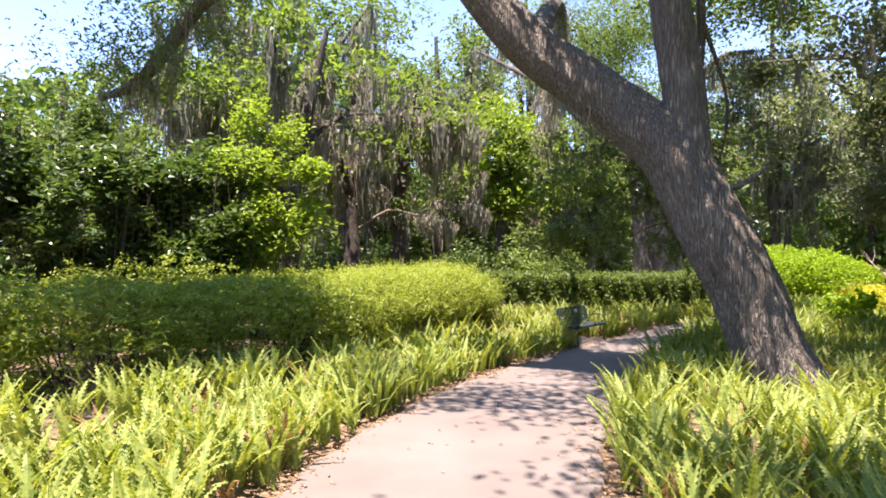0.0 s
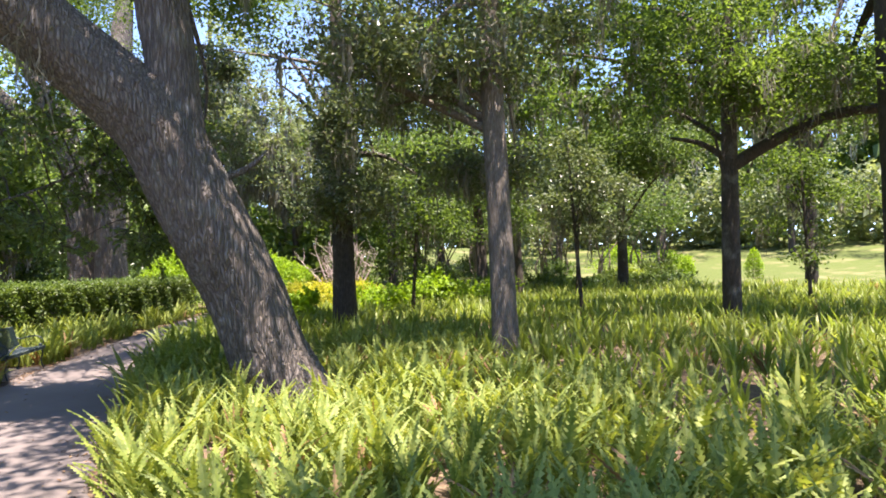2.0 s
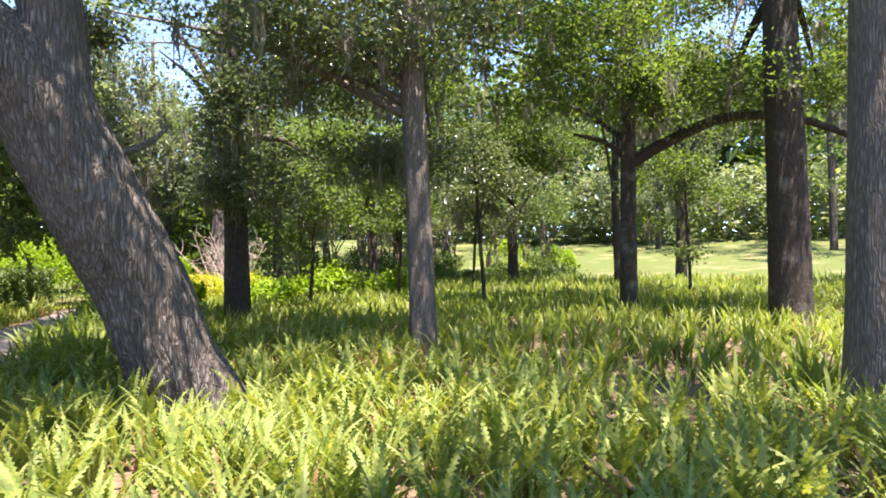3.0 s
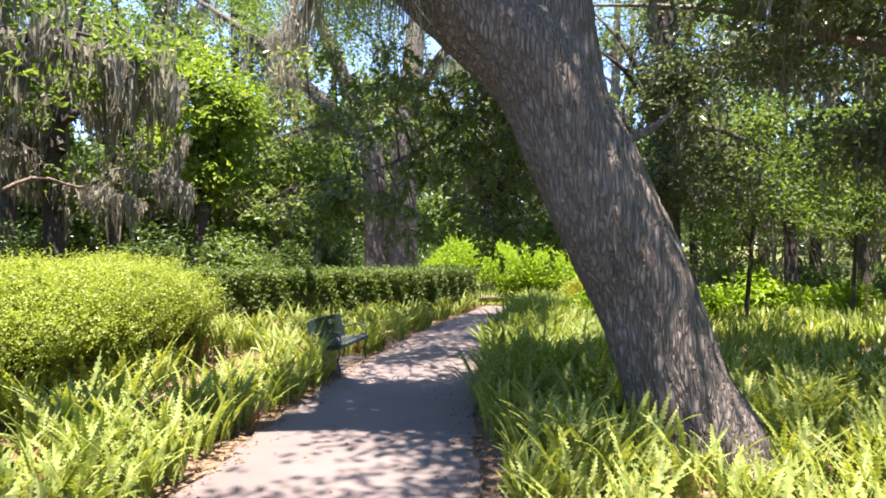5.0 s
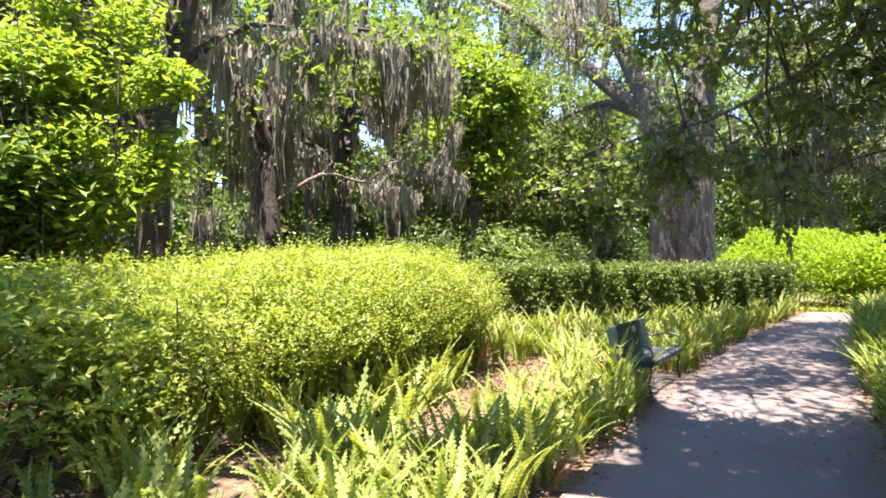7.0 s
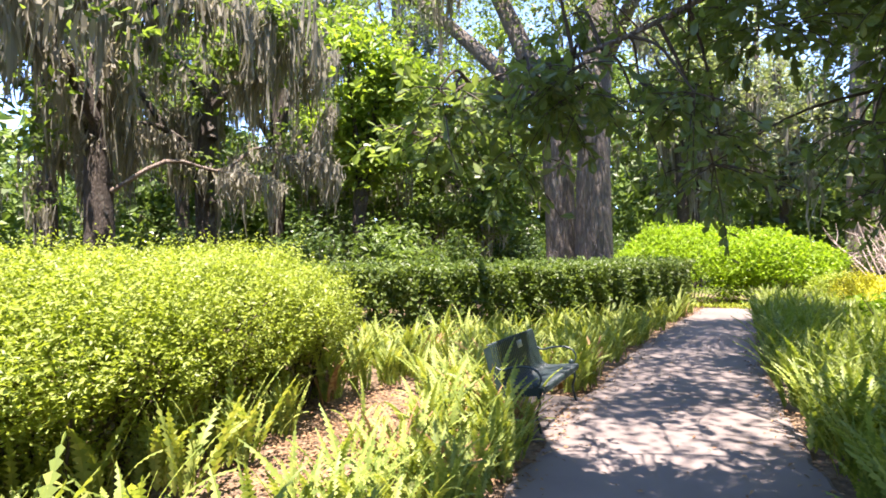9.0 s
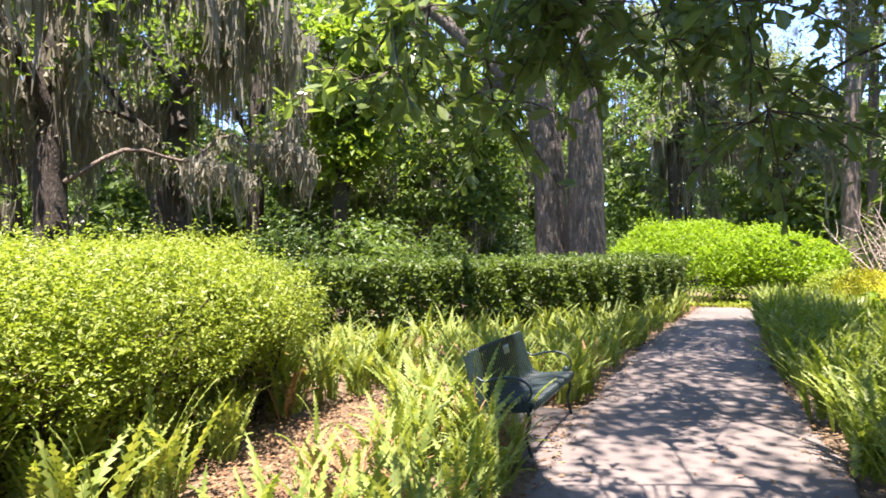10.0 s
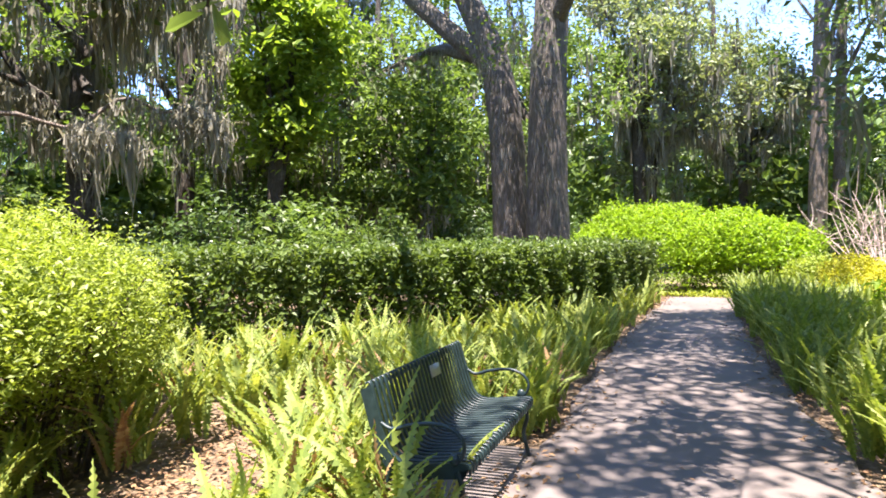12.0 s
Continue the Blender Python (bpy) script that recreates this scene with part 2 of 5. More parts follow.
def tube_arrays(pts, sides=10, n=20, rough=0.06, seed=0, ridges=0.0):
    """A tapered, uneven tube through rows of x, y, z, radius."""
    r = np.random.default_rng(seed)
    q = smooth_line(pts, n)
    c, rad = q[:, :3], np.maximum(q[:, 3], 0.003)
    t = np.gradient(c, axis=0)
    t /= np.linalg.norm(t, axis=1)[:, None]
    ref = np.array([1.0, 0, 0]) if abs(t[0][0]) < 0.8 else np.array([0, 1.0, 0])
    u = ref - t * (t @ ref)[:, None]
    u /= np.linalg.norm(u, axis=1)[:, None]
    v = np.cross(t, u)
    a = np.linspace(0, 2 * math.pi, sides, endpoint=False)
    k = np.ones((n, sides))
    s = np.linspace(0, 1, n)[:, None]
    for _ in range(5):
        k += rough * r.normal() * np.sin(r.integers(1, 5) * a[None] + r.uniform(0, 6) + r.uniform(-9, 9) * s)
    if ridges:
        for f in (11, 17, 23, 31):
            k += ridges * np.sin(f * a[None] + 3 * np.sin(r.uniform(8, 18) * s + r.uniform(0, 6)) + 2 * np.sin(3 * a[None] + r.uniform(15, 30) * s))
        k += ridges * 0.6 * r.normal(size=k.shape)
    ring = c[:, None] + (rad[:, None] * k)[..., None] * (np.cos(a)[None, :, None] * u[:, None] + np.sin(a)[None, :, None] * v[:, None])
    verts = ring.reshape(-1, 3)
    i, j = np.meshgrid(np.arange(n - 1), np.arange(sides), indexing="ij")
    j2 = (j + 1) % sides
    faces = np.stack([i * sides + j, i * sides + j2, (i + 1) * sides + j2, (i + 1) * sides + j], -1).reshape(-1, 4)
    return verts, faces


def joined(pieces):
    vs, fs, off = [], [], 0
    for v, f in pieces:
        vs.append(v)
        fs.append(f + off)
        off += len(v)
    return np.concatenate(vs), np.concatenate(fs)


def leaf_quads(c, length, width, up=0.4, r=rng, droop=0.0):
    """Pointed leaf blades at the places c, turned every way, more or less facing up."""
    n = len(c)
    nor = r.normal(size=(n, 3))
    nor[:, 2] = np.abs(nor[:, 2]) + up
    nor /= np.linalg.norm(nor, axis=1)[:, None]
    ax = r.normal(size=(n, 3))
    ax[:, 2] -= droop
    ax -= nor * (ax * nor).sum(1)[:, None]
    ax /= np.linalg.norm(ax, axis=1)[:, None]
    b = np.cross(nor, ax)
    s = r.uniform(0.65, 1.3, n)[:, None]
    fold = nor * (width * 0.25) * s
    v = np.stack([c - ax * length / 2 * s, c - ax * length * 0.05 * s + b * width / 2 * s + fold, c + ax * length / 2 * s, c - ax * length * 0.05 * s - b * width / 2 * s + fold], 1)
    return v.reshape(-1, 3), np.arange(4 * n).reshape(-1, 4)


def clumped(centres, per, spread, r=rng):
    """Leaf places in loose flat clumps round the centres."""
    centres = np.asarray(centres, float)
    n = len(centres)
    off = r.normal(size=(n, per, 3)) * np.asarray(spread) * r.uniform(0.6, 1.3, (n, 1, 1))
    return (centres[:, None] + off).reshape(-1, 3)


def in_ellipsoid(n, centre, radii, shell=0.55, r=rng):
    d = r.normal(size=(n, 3))
    d /= np.linalg.norm(d, axis=1)[:, None]
    return np.asarray(centre) + d * np.asarray(radii) * (shell + (1 - shell) * r.random((n, 1)) ** 0.6)


def boughs(n, centre, radii, k, r=rng):
    """Clump places over k uneven, flattened boughs inside a crown."""
    d = r.normal(size=(k, 3))
    d /= np.linalg.norm(d, axis=1)[:, None]
    mid = np.asarray(centre) + d * np.asarray(radii) * r.uniform(0.3, 0.95, (k, 1))
    size = np.asarray(radii) * r.uniform(0.2, 0.42, (k, 1)) * (1.15, 1.15, 0.6)
    b = r.integers(0, k, n)
    e = r.normal(size=(n, 3))
    e /= np.linalg.norm(e, axis=1)[:, None]
    return mid[b] + e * size[b] * r.random((n, 1)) ** 0.4


def moss_quads(tips, per, length, width=0.03, spread=0.16, r=rng):
    """Hanging beards of moss: thin wavering ribbons below each place."""
    tips = np.asarray(tips, float)
    n = len(tips) * per
    c = np.repeat(tips, per, 0) + r.normal(size=(n, 3)) * (spread, spread, 0.08)
    out = np.linalg.norm((c - np.repeat(tips, per, 0))[:, :2], axis=1) / spread
    ln = np.repeat(r.uniform(0.3, 1.0, len(tips)), per) * length * np.exp(-0.45 * out**2) * r.uniform(0.55, 1.15, n)
    a = r.uniform(0, math.pi, n)
    w = width * r.uniform(0.5, 1.5, n)
    side = np.stack([np.cos(a), np.sin(a), 0 * a], -1)
    rows = []
    drift = r.normal(size=(n, 3)) * (0.05, 0.05, 0)
    for s, k in ((0, 0.6), (0.5, 1.0), (1.0, 0.1)):
        mid = c + drift * math.sin(4 * s) + np.stack([0 * a, 0 * a, -ln * s], -1) + r.normal(size=(n, 3)) * (0.015, 0.015, 0)
        rows += [mid - side * (w * k / 2)[:, None], mid + side * (w * k / 2)[:, None]]
    v = np.stack(rows, 1)
    f = np.array([[0, 1, 3, 2], [2, 3, 5, 4]])
    return v.reshape(-1, 3), (np.arange(n)[:, None, None] * 6 + f[None]).reshape(-1, 4)


def scatter(templates, places, scale, tilt=0.12, r=rng):
    """Copies of small plants at the places, each turned and sized at random, as arrays."""
    pick = r.integers(0, len(templates), len(places))
    out = []
    for k, (tv, tf) in enumerate(templates):
        p = places[pick == k]
        if not len(p):
            continue
        s = scale[pick == k] if np.ndim(scale) else np.full(len(p), scale)
        a = r.uniform(0, 2 * math.pi, len(p))
        ca, sa = np.cos(a), np.sin(a)
        x = tv[None, :, 0] * ca[:, None] - tv[None, :, 1] * sa[:, None]
        y = tv[None, :, 0] * sa[:, None] + tv[None, :, 1] * ca[:, None]
        z = np.repeat(tv[None, :, 2], len(p), 0)
        tx, ty = r.normal(size=(2, len(p), 1)) * tilt
        v = np.stack([x + tx * z, y + ty * z, z], -1) * s[:, None, None] + p[:, None]
        f = tf[None] + (np.arange(len(p)) * len(tv))[:, None, None]
        out.append((v.reshape(-1, 3), f.reshape(-1, tf.shape[1])))
    return joined(out)


# ---------------------------------------------------------------- plan
CENTRE = smooth_line([(9, -9), (5.5, -5.6), (3.1, -3.45), (1.3, -1.75), (0.0, -0.35), (-0.95, 1.1), (-1.9, 3.1), (-2.5, 5.1), (-2.95, 7.0), (-3.32, 8.9), (-3.75, 11.5), (-4.1, 14), (-4.4, 17), (-4.68, 21), (-4.8, 22.6)], 160)
HALF = np.interp(CENTRE[:, 1], (-2, 1, 4, 9, 20), (1.24, 1.2, 1.07, 1.0, 0.78))      # half width along the path


def path_gap(p):
    """Signed side distance from the path's middle: + to the east of it; and the index along it."""
    d = p[:, None, :2] - CENTRE[None]
    k = (d**2).sum(-1).argmin(1)
    t = np.gradient(CENTRE, axis=0)[k]
    t /= np.linalg.norm(t, axis=1)[:, None]
    e = p[:, :2] - CENTRE[k]
    return e[:, 0] * t[:, 1] - e[:, 1] * t[:, 0], k, np.linalg.norm(e, axis=1)


def ground_z(x, y):
    """Level planted ground, and a lawn that climbs gently far off to the east and north-east."""
    x, y = np.asarray(x, float), np.asarray(y, float)
    d = np.hypot(x - 1, y - 4)
    k = np.clip((d - 30) / 45, 0, 1)
    e = np.clip((x + 0.15 * y - 2) / 12, 0, 1)
    return 3.6 * k * k * (3 - 2 * k) * e


# ---------------------------------------------------------------- ground and path
g = np.concatenate([-np.geomspace(600, 40, 22), np.linspace(-36, 60, 97), np.geomspace(64, 700, 26)])
gx, gy = np.meshgrid(g, g, indexing="ij")
gz = ground_z(gx, gy) + 0.03 * np.sin(gx * 1.3) * np.sin(gy * 1.7) - 0.035
gz[(np.abs(gx) < 30) & (np.abs(gy) < 40)] -= 0.01
n = len(g)
i, j = np.meshgrid(np.arange(n - 1), np.arange(n - 1), indexing="ij")
gf = np.stack([i * n + j, (i + 1) * n + j, (i + 1) * n + j + 1, i * n + j + 1], -1).reshape(-1, 4)
tagged(mesh_from("ground", np.stack([gx, gy, gz], -1).reshape(-1, 3), gf, M_GROUND, smooth=True), "brown mulch and leaf-strewn soil running into lawn", "ground", kind="structure")

tan = np.gradient(CENTRE, axis=0)
tan /= np.linalg.norm(tan, axis=1)[:, None]
nor = np.stack([tan[:, 1], -tan[:, 0]], -1)
wob = 0.03 * np.sin(np.arange(160) * 0.9) + 0.02 * np.sin(np.arange(160) * 2.3)
left, right = CENTRE - nor * (HALF + wob)[:, None], CENTRE + nor * (HALF - wob)[:, None]
rows = []
for e, z in ((left - nor * 0.02, -0.12), (left, 0.012), (left + nor * 0.03, 0.02), (CENTRE, 0.03), (right - nor * 0.03, 0.02), (right, 0.012), (right + nor * 0.02, -0.12)):
    rows.append(np.concatenate([e, np.full((160, 1), z)], 1))
pv = np.stack(rows, 1).reshape(-1, 3)
i, j = np.meshgrid(np.arange(159), np.arange(6), indexing="ij")
pf = np.stack([i * 7 + j, i * 7 + j + 1, (i + 1) * 7 + j + 1, (i + 1) * 7 + j], -1).reshape(-1, 4)
tagged(mesh_from("path", pv, pf, M_PATH, smooth=True), "pale weathered concrete garden path dappled with shade", "path", kind="structure")

# ---------------------------------------------------------------- trees
def tree(name, label, trunks, crown=None, leaf=L_WOODS, bark=BARK_GREY, limbs=(), moss=None, sides=16, rings=40, ridges=0.0, seed=1, blade=(0.11, 0.055), up=0.3, group="", trunk_label=""):
    """trunks, limbs: rows of x, y, z, radius. crown: (clump places, leaves per clump, spread). moss: (places, ribbons, length)."""
    base = trunks[0][0][:3]
    t = thing(name, base, label, "tree", group)
    for k, p in enumerate(trunks):
        mesh_from("trunk", *tube_arrays(p, sides, rings, 0.03, seed + k, ridges), bark, t, True, trunk_label)
    for k, p in enumerate(limbs):
        mesh_from("limb", *tube_arrays(p, 8 if len(p) > 3 else 6, 24 if len(p) > 3 else 12, 0.05, seed + 40 + k), bark, t, True)
    if crown is not None:
        places, per, spread = crown
        tagged(mesh_from("crown", *leaf_quads(clumped(places, per, spread), *blade, up), leaf, t), kind="stuff")
    if moss is not None:
        tagged(mesh_from("moss", *moss_quads(*moss), L_MOSS, t, False, "grey hanging Spanish moss"), kind="stuff")
    return t


shrub_later = []


def lit_gap(p):
    """True where the canopy opens, so that sun reaches the ground below."""
    h = p[:, 2] * math.cos(radians(SUN_EL)) / math.sin(radians(SUN_EL))
    x, y = p[:, 0] - h * math.sin(radians(SUN_AZ)), p[:, 1] - h * math.cos(radians(SUN_AZ))
    open_ = np.zeros(len(p), bool)
    for cx, cy, rx, ry in GAPS:
        open_ |= ((x - cx) / (rx + 0.3)) ** 2 + ((y - cy) / (ry + 0.3)) ** 2 < 1
    return open_


# Clumps are dropped here so that chosen patches of ground and leaves catch sun.
GLADE_GAPS = [(1.4, 4.1, 1.5, 1.1), (-0.3, -1.2, 1.9, 1.8), (-1.1, 0.9, 1.0, 1.1), (-3.2, -0.9, 1.3, 2.0), (4.5, 14.5, 3.8, 1.1), (5.3, 3.3, 0.5, 0.4), (8.6, 5.7, 0.8, 0.5), (3.4, 2.9, 0.3, 0.25), (-1.4, 17.6, 0.6, 3.2), (3, 19.5, 6, 1.8), (-1.5, 12.0, 0.9, 3.4), (1.6, 0.4, 0.4, 0.4), (4.2, 1.2, 0.3, 0.3), (1.3, 2.4, 0.8, 0.3), (-2.0, 12.8, 0.25, 1.0)]
WEST_GAPS = [(-4.7, 6.2, 0.9, 2.7), (-5.8, 4.8, 1.0, 1.3), (-7.7, 5.6, 2.4, 1.5), (-5.3, 8.7, 0.8, 1.8), (-8.5, 12.8, 2.0, 0.8), (-6.5, 16.5, 1.0, 3.5), (-5.4, 25, 6, 4.0), (-10.5, 5.5, 2.0, 3.2), (-14.5, 18, 2.2, 2.4), (-13.2, 9.0, 0.7, 0.7), (-14.4, 11.5, 0.7, 0.7), (-12.6, 11.5, 0.3, 0.5), (-15.2, 9.2, 0.4, 0.5), (-13.6, 13.2, 0.4, 0.5), (-16.2, 15.2, 0.6, 0.6), (-16.0, 12.4, 0.5, 0.5), (-3.8, 3.7, 0.9, 1.5), (-4.6, 20.5, 0.9, 1.2), (-2.5, 3.7, 0.6, 0.2), (-2.1, 4.5, 0.4, 0.1), (-2.9, 5.0, 0.4, 0.15)]
# small breaks scattered over the path
gap_rng = np.random.default_rng(12)
PATH_GAPS = [(x + gap_rng.uniform(-0.9, 0.55), y + gap_rng.uniform(-0.2, 0.2), gap_rng.uniform(0.1, 0.4), gap_rng.uniform(0.05, 0.2)) for x, y in CENTRE[(CENTRE[:, 1] > 5.2) & (CENTRE[:, 1] < 20)][::3]]
PATH_GAPS += [(x + gap_rng.uniform(-0.7, 0.7), y, gap_rng.uniform(0.15, 0.4), gap_rng.uniform(0.1, 0.25)) for x, y in CENTRE[(CENTRE[:, 1] > 7.6) & (CENTRE[:, 1] < 12)][::3]]
GAPS = GLADE_GAPS + WEST_GAPS + PATH_GAPS

# the leaning live oak beside the path
oak_main = [(0.62, 5.57, -0.25, 0.70), (0.56, 5.54, 0.12, 0.51), (0.33, 5.48, 0.6, 0.45), (0.05, 5.41, 1.4, 0.44), (-0.26, 5.25, 2.1, 0.44), (-0.58, 5.14, 2.8, 0.43), (-0.90, 5.02, 3.4, 0.42), (-1.7, 4.74, 4.15, 0.38), (-2.65, 4.1, 5.05, 0.35), (-3.35, 3.3, 6.2, 0.29), (-3.9, 2.1, 7.4, 0.23), (-4.1, 0.7, 8.8, 0.12)]
oak_second = [(-0.46, 5.14, 2.75, 0.24), (-0.64, 5.17, 3.45, 0.29), (-0.72, 5.18, 4.2, 0.27), (-0.82, 5.12, 5.0, 0.26), (-0.95, 5.05, 6.2, 0.24), (-1.1, 5.0, 7.6, 0.2), (-1.2, 5.2, 10.0, 0.12)]
limbs = [
    [(-1.5, 4.75, 4.2, 0.2), (-2.3, 5.2, 4.9, 0.14), (-3.6, 6.4, 5.3, 0.1), (-5.0, 8.0, 5.2, 0.06), (-6.0, 9.2, 4.8, 0.03)],
    [(-3.2, 3.15, 6.0, 0.17), (-5.2, 1.9, 6.4, 0.14), (-6.4, 1.0, 5.9, 0.12), (-6.95, 0.5, 5.0, 0.11), (-7.35, 0.2, 4.5, 0.09), (-8.0, -0.1, 4.35, 0.04)],
    [(-0.7, 4.85, 5.6, 0.18), (0.4, 6.2, 6.6, 0.12), (1.8, 8.0, 7.0, 0.08), (3.0, 9.6, 6.8, 0.04)],
    [(-0.85, 4.9, 7.0, 0.16), (-0.9, 6.6, 8.0, 0.12), (-0.9, 9.0, 8.5, 0.08), (-1.3, 12.0, 8.0, 0.04)],
    [(-0.3, 5.3, 2.72, 0.06), (0.0, 5.42, 2.84, 0.04), (0.16, 5.5, 2.96, 0.026), (0.3, 5.54, 3.12, 0.01)],
    [(-2.5, 4.15, 5.15, 0.2), (-3.6, 6.2, 6.5, 0.15), (-5.2, 8.8, 7.3, 0.11), (-7.0, 11.4, 7.4, 0.07), (-8.6, 13.2, 7.0, 0.03)],
    [(-0.8, 4.9, 6.6, 0.14), (0.8, 4.0, 7.6, 0.1), (3.0, 3.0, 8.2, 0.06), (5.5, 2.2, 8.0, 0.03)],
]
# Clumps out of view, added over chosen spots to shade path, ferns and azaleas.
high = np.concatenate([in_ellipsoid(k, c, r3, 0.05) for c, r3, k in (((-2.0, 4.4, 9.4), (3.6, 5.5, 1.4), 1150), ((-2.6, 12.5, 9.4), (3.2, 6.0, 1.4), 950), ((0.7, 11.6, 9.2), (1.5, 1.5, 0.8), 70), ((4.5, 6.0, 10.0), (6.0, 7.0, 1.8), 340), ((-2.0, 19.0, 9.6), (4.0, 4.5, 1.4), 260), ((8.5, -1.0, 10), (4, 5, 1.4), 260), ((-6.1, -2.5, 8.0), (3.0, 3.0, 0.9), 210), ((-5.6, -1.0, 8.0), (2.1, 1.3, 0.8), 220), ((-4.1, 0.1, 8.0), (1.0, 0.8, 0.6), 50), ((-7.1, 0.7, 8.2), (1.9, 1.4, 0.8), 70), ((8, 13, 10.5), (5, 4, 1.2), 200), ((3.8, -1.6, 9.4), (3.4, 2.8, 1.0), 280))])
pts = []
for l in limbs[:4] + limbs[6:]:
    q = smooth_line(l, 40)[12:, :3]
    pts.append(q[rng.integers(0, len(q), 90)] + rng.normal(size=(90, 3)) * (0.6, 0.6, 0.35))
pts = np.concatenate(pts)
pts, high = pts[~lit_gap(pts)], high[~lit_gap(high)]
beards = np.concatenate([smooth_line(l, 60)[15::(3 if l is limbs[1] else 1), :3] for l in limbs[:4] + [limbs[5]]] + [smooth_line(oak_main, 60)[38:, :3]])
beards = beards[rng.random(len(beards)) < np.where(lit_gap(beards), 0.4, 0.85)]
live_oak = tree("live_oak", "leaning grey-brown live oak with a forked trunk and moss", [oak_main, oak_second], (pts, 75, (0.34, 0.34, 0.16)), L_OAK, BARK_OAK, limbs, (np.repeat(beards, 2, 0) + rng.normal(size=(2 * len(beards), 3)) * (0.12, 0.12, 0.05), 20, 1.5, 0.02, 0.1), 72, 170, 0.012, 3, (0.075, 0.036), 0.5)
tagged(mesh_from("unseen_shade_crown", *leaf_quads(clumped(high, 40, (0.42, 0.42, 0.22)), 0.15, 0.08, 0.6), L_OAK, live_oak), kind="stuff")


# a leafy spray of the oak that hangs low over the path before the bench
def broad_leaves(base, axis, length, width, r):
    """Rounded oak blades that grow from base along axis, folded a little along the midrib."""
    n = len(base)
    axis = axis / np.linalg.norm(axis, axis=1)[:, None]
    nor_ = r.normal(size=(n, 3)) * 0.55 + (0, 0, 1)
    side = np.cross(axis, nor_)
    side /= np.linalg.norm(side, axis=1)[:, None]
    nor_ = np.cross(side, axis)
    k = r.uniform(0.7, 1.25, (n, 1))
    pts_ = []
    for f, w, d in ((0, 0, 0), (0.4, 0.4, 0.12), (0.78, 0.46, 0.08), (1.0, 0, -0.08), (0.78, -0.46, 0.08), (0.4, -0.4, 0.12)):
        pts_.append(base + (axis * f * length + side * w * width + nor_ * d * width) * k)
    f = np.array([[0, 1, 2, 3], [3, 4, 5, 0]])
    return np.stack(pts_, 1).reshape(-1, 3), (np.arange(n)[:, None, None] * 6 + f[None]).reshape(-1, 4)


def low_spray():
    r = np.random.default_rng(41)
    boughs_ = [[(-0.92, 5.05, 6.2, 0.1), (-0.95, 5.7, 6.6, 0.075), (-1.0, 6.5, 6.0, 0.05), (-1.3, 7.0, 4.6, 0.035), (-2.0, 6.75, 3.4, 0.025), (-2.9, 6.3, 2.75, 0.014), (-3.7, 5.9, 2.5, 0.006)],
               [(-1.05, 6.6, 5.7, 0.04), (-0.95, 7.4, 4.4, 0.03), (-1.3, 7.6, 3.2, 0.018), (-1.8, 7.2, 2.5, 0.008)],
               [(-1.0, 6.4, 6.1, 0.05), (-1.6, 7.7, 5.4, 0.035), (-2.6, 8.9, 4.4, 0.022), (-4.2, 9.8, 3.8, 0.01)],
               [(-1.3, 7.0, 4.6, 0.03), (-2.3, 7.3, 3.9, 0.02), (-3.3, 6.9, 3.6, 0.01), (-4.2, 6.4, 3.4, 0.005)]]
    for l in boughs_:
        mesh_from("limb", *tube_arrays(l, 8, 28, 0.04, 77), BARK_OAK, live_oak, True)
    line = np.concatenate([smooth_line(l, 40)[10:, :3] for l in boughs_])
    count = 104
    u = r.random(count) ** 0.85
    mid = np.stack([-3.9 + 2.7 * u + r.normal(size=count) * 0.2, 5.85 + 1.6 * u + r.normal(size=count) * 0.32, 1.9 + 0.22 * (1 - u) + 2.1 * r.random(count) ** 1.2], -1)
    far_mid = boughs(22, (-3.0, 9.4, 4.0), (2.0, 1.4, 0.7), 8, r)
    twigs, base, axis = [], [], []
    for c in np.concatenate([mid, far_mid]):
        s = line[((line - c) ** 2).sum(1).argmin()]
        twigs.append(tube_arrays([(*s, 0.012), (*((s + c) / 2 + (0, 0, 0.08)), 0.008), (*c, 0.005)], 5, 8, 0.03, 3))
        for _ in range(8):
            d = r.normal(size=3) * (1, 1, 0.55) - (0, 0, 0.25)
            d /= np.linalg.norm(d)
            ln = r.uniform(0.2, 0.42)
            e = c + d * ln - (0, 0, 0.06)
            twigs.append(tube_arrays([(*c, 0.004), (*((c + e) / 2 + (0, 0, 0.03)), 0.003), (*e, 0.0015)], 4, 5, 0.02, 1))
            f = r.uniform(0.25, 1.02, (13, 1))
            base.append(c + (e - c) * f + r.normal(size=(13, 3)) * 0.006)
            axis.append(d * 0.6 + r.normal(size=(13, 3)) * 0.6 - (0, 0, 0.25))
    tagged(mesh_from("twig_mass", *joined(twigs), M_TWIG, live_oak, True), kind="stuff")
    tagged(mesh_from("low_spray", *broad_leaves(np.concatenate(base), np.concatenate(axis), 0.078, 0.04, r), L_SPRAY, live_oak), kind="stuff")


low_spray()


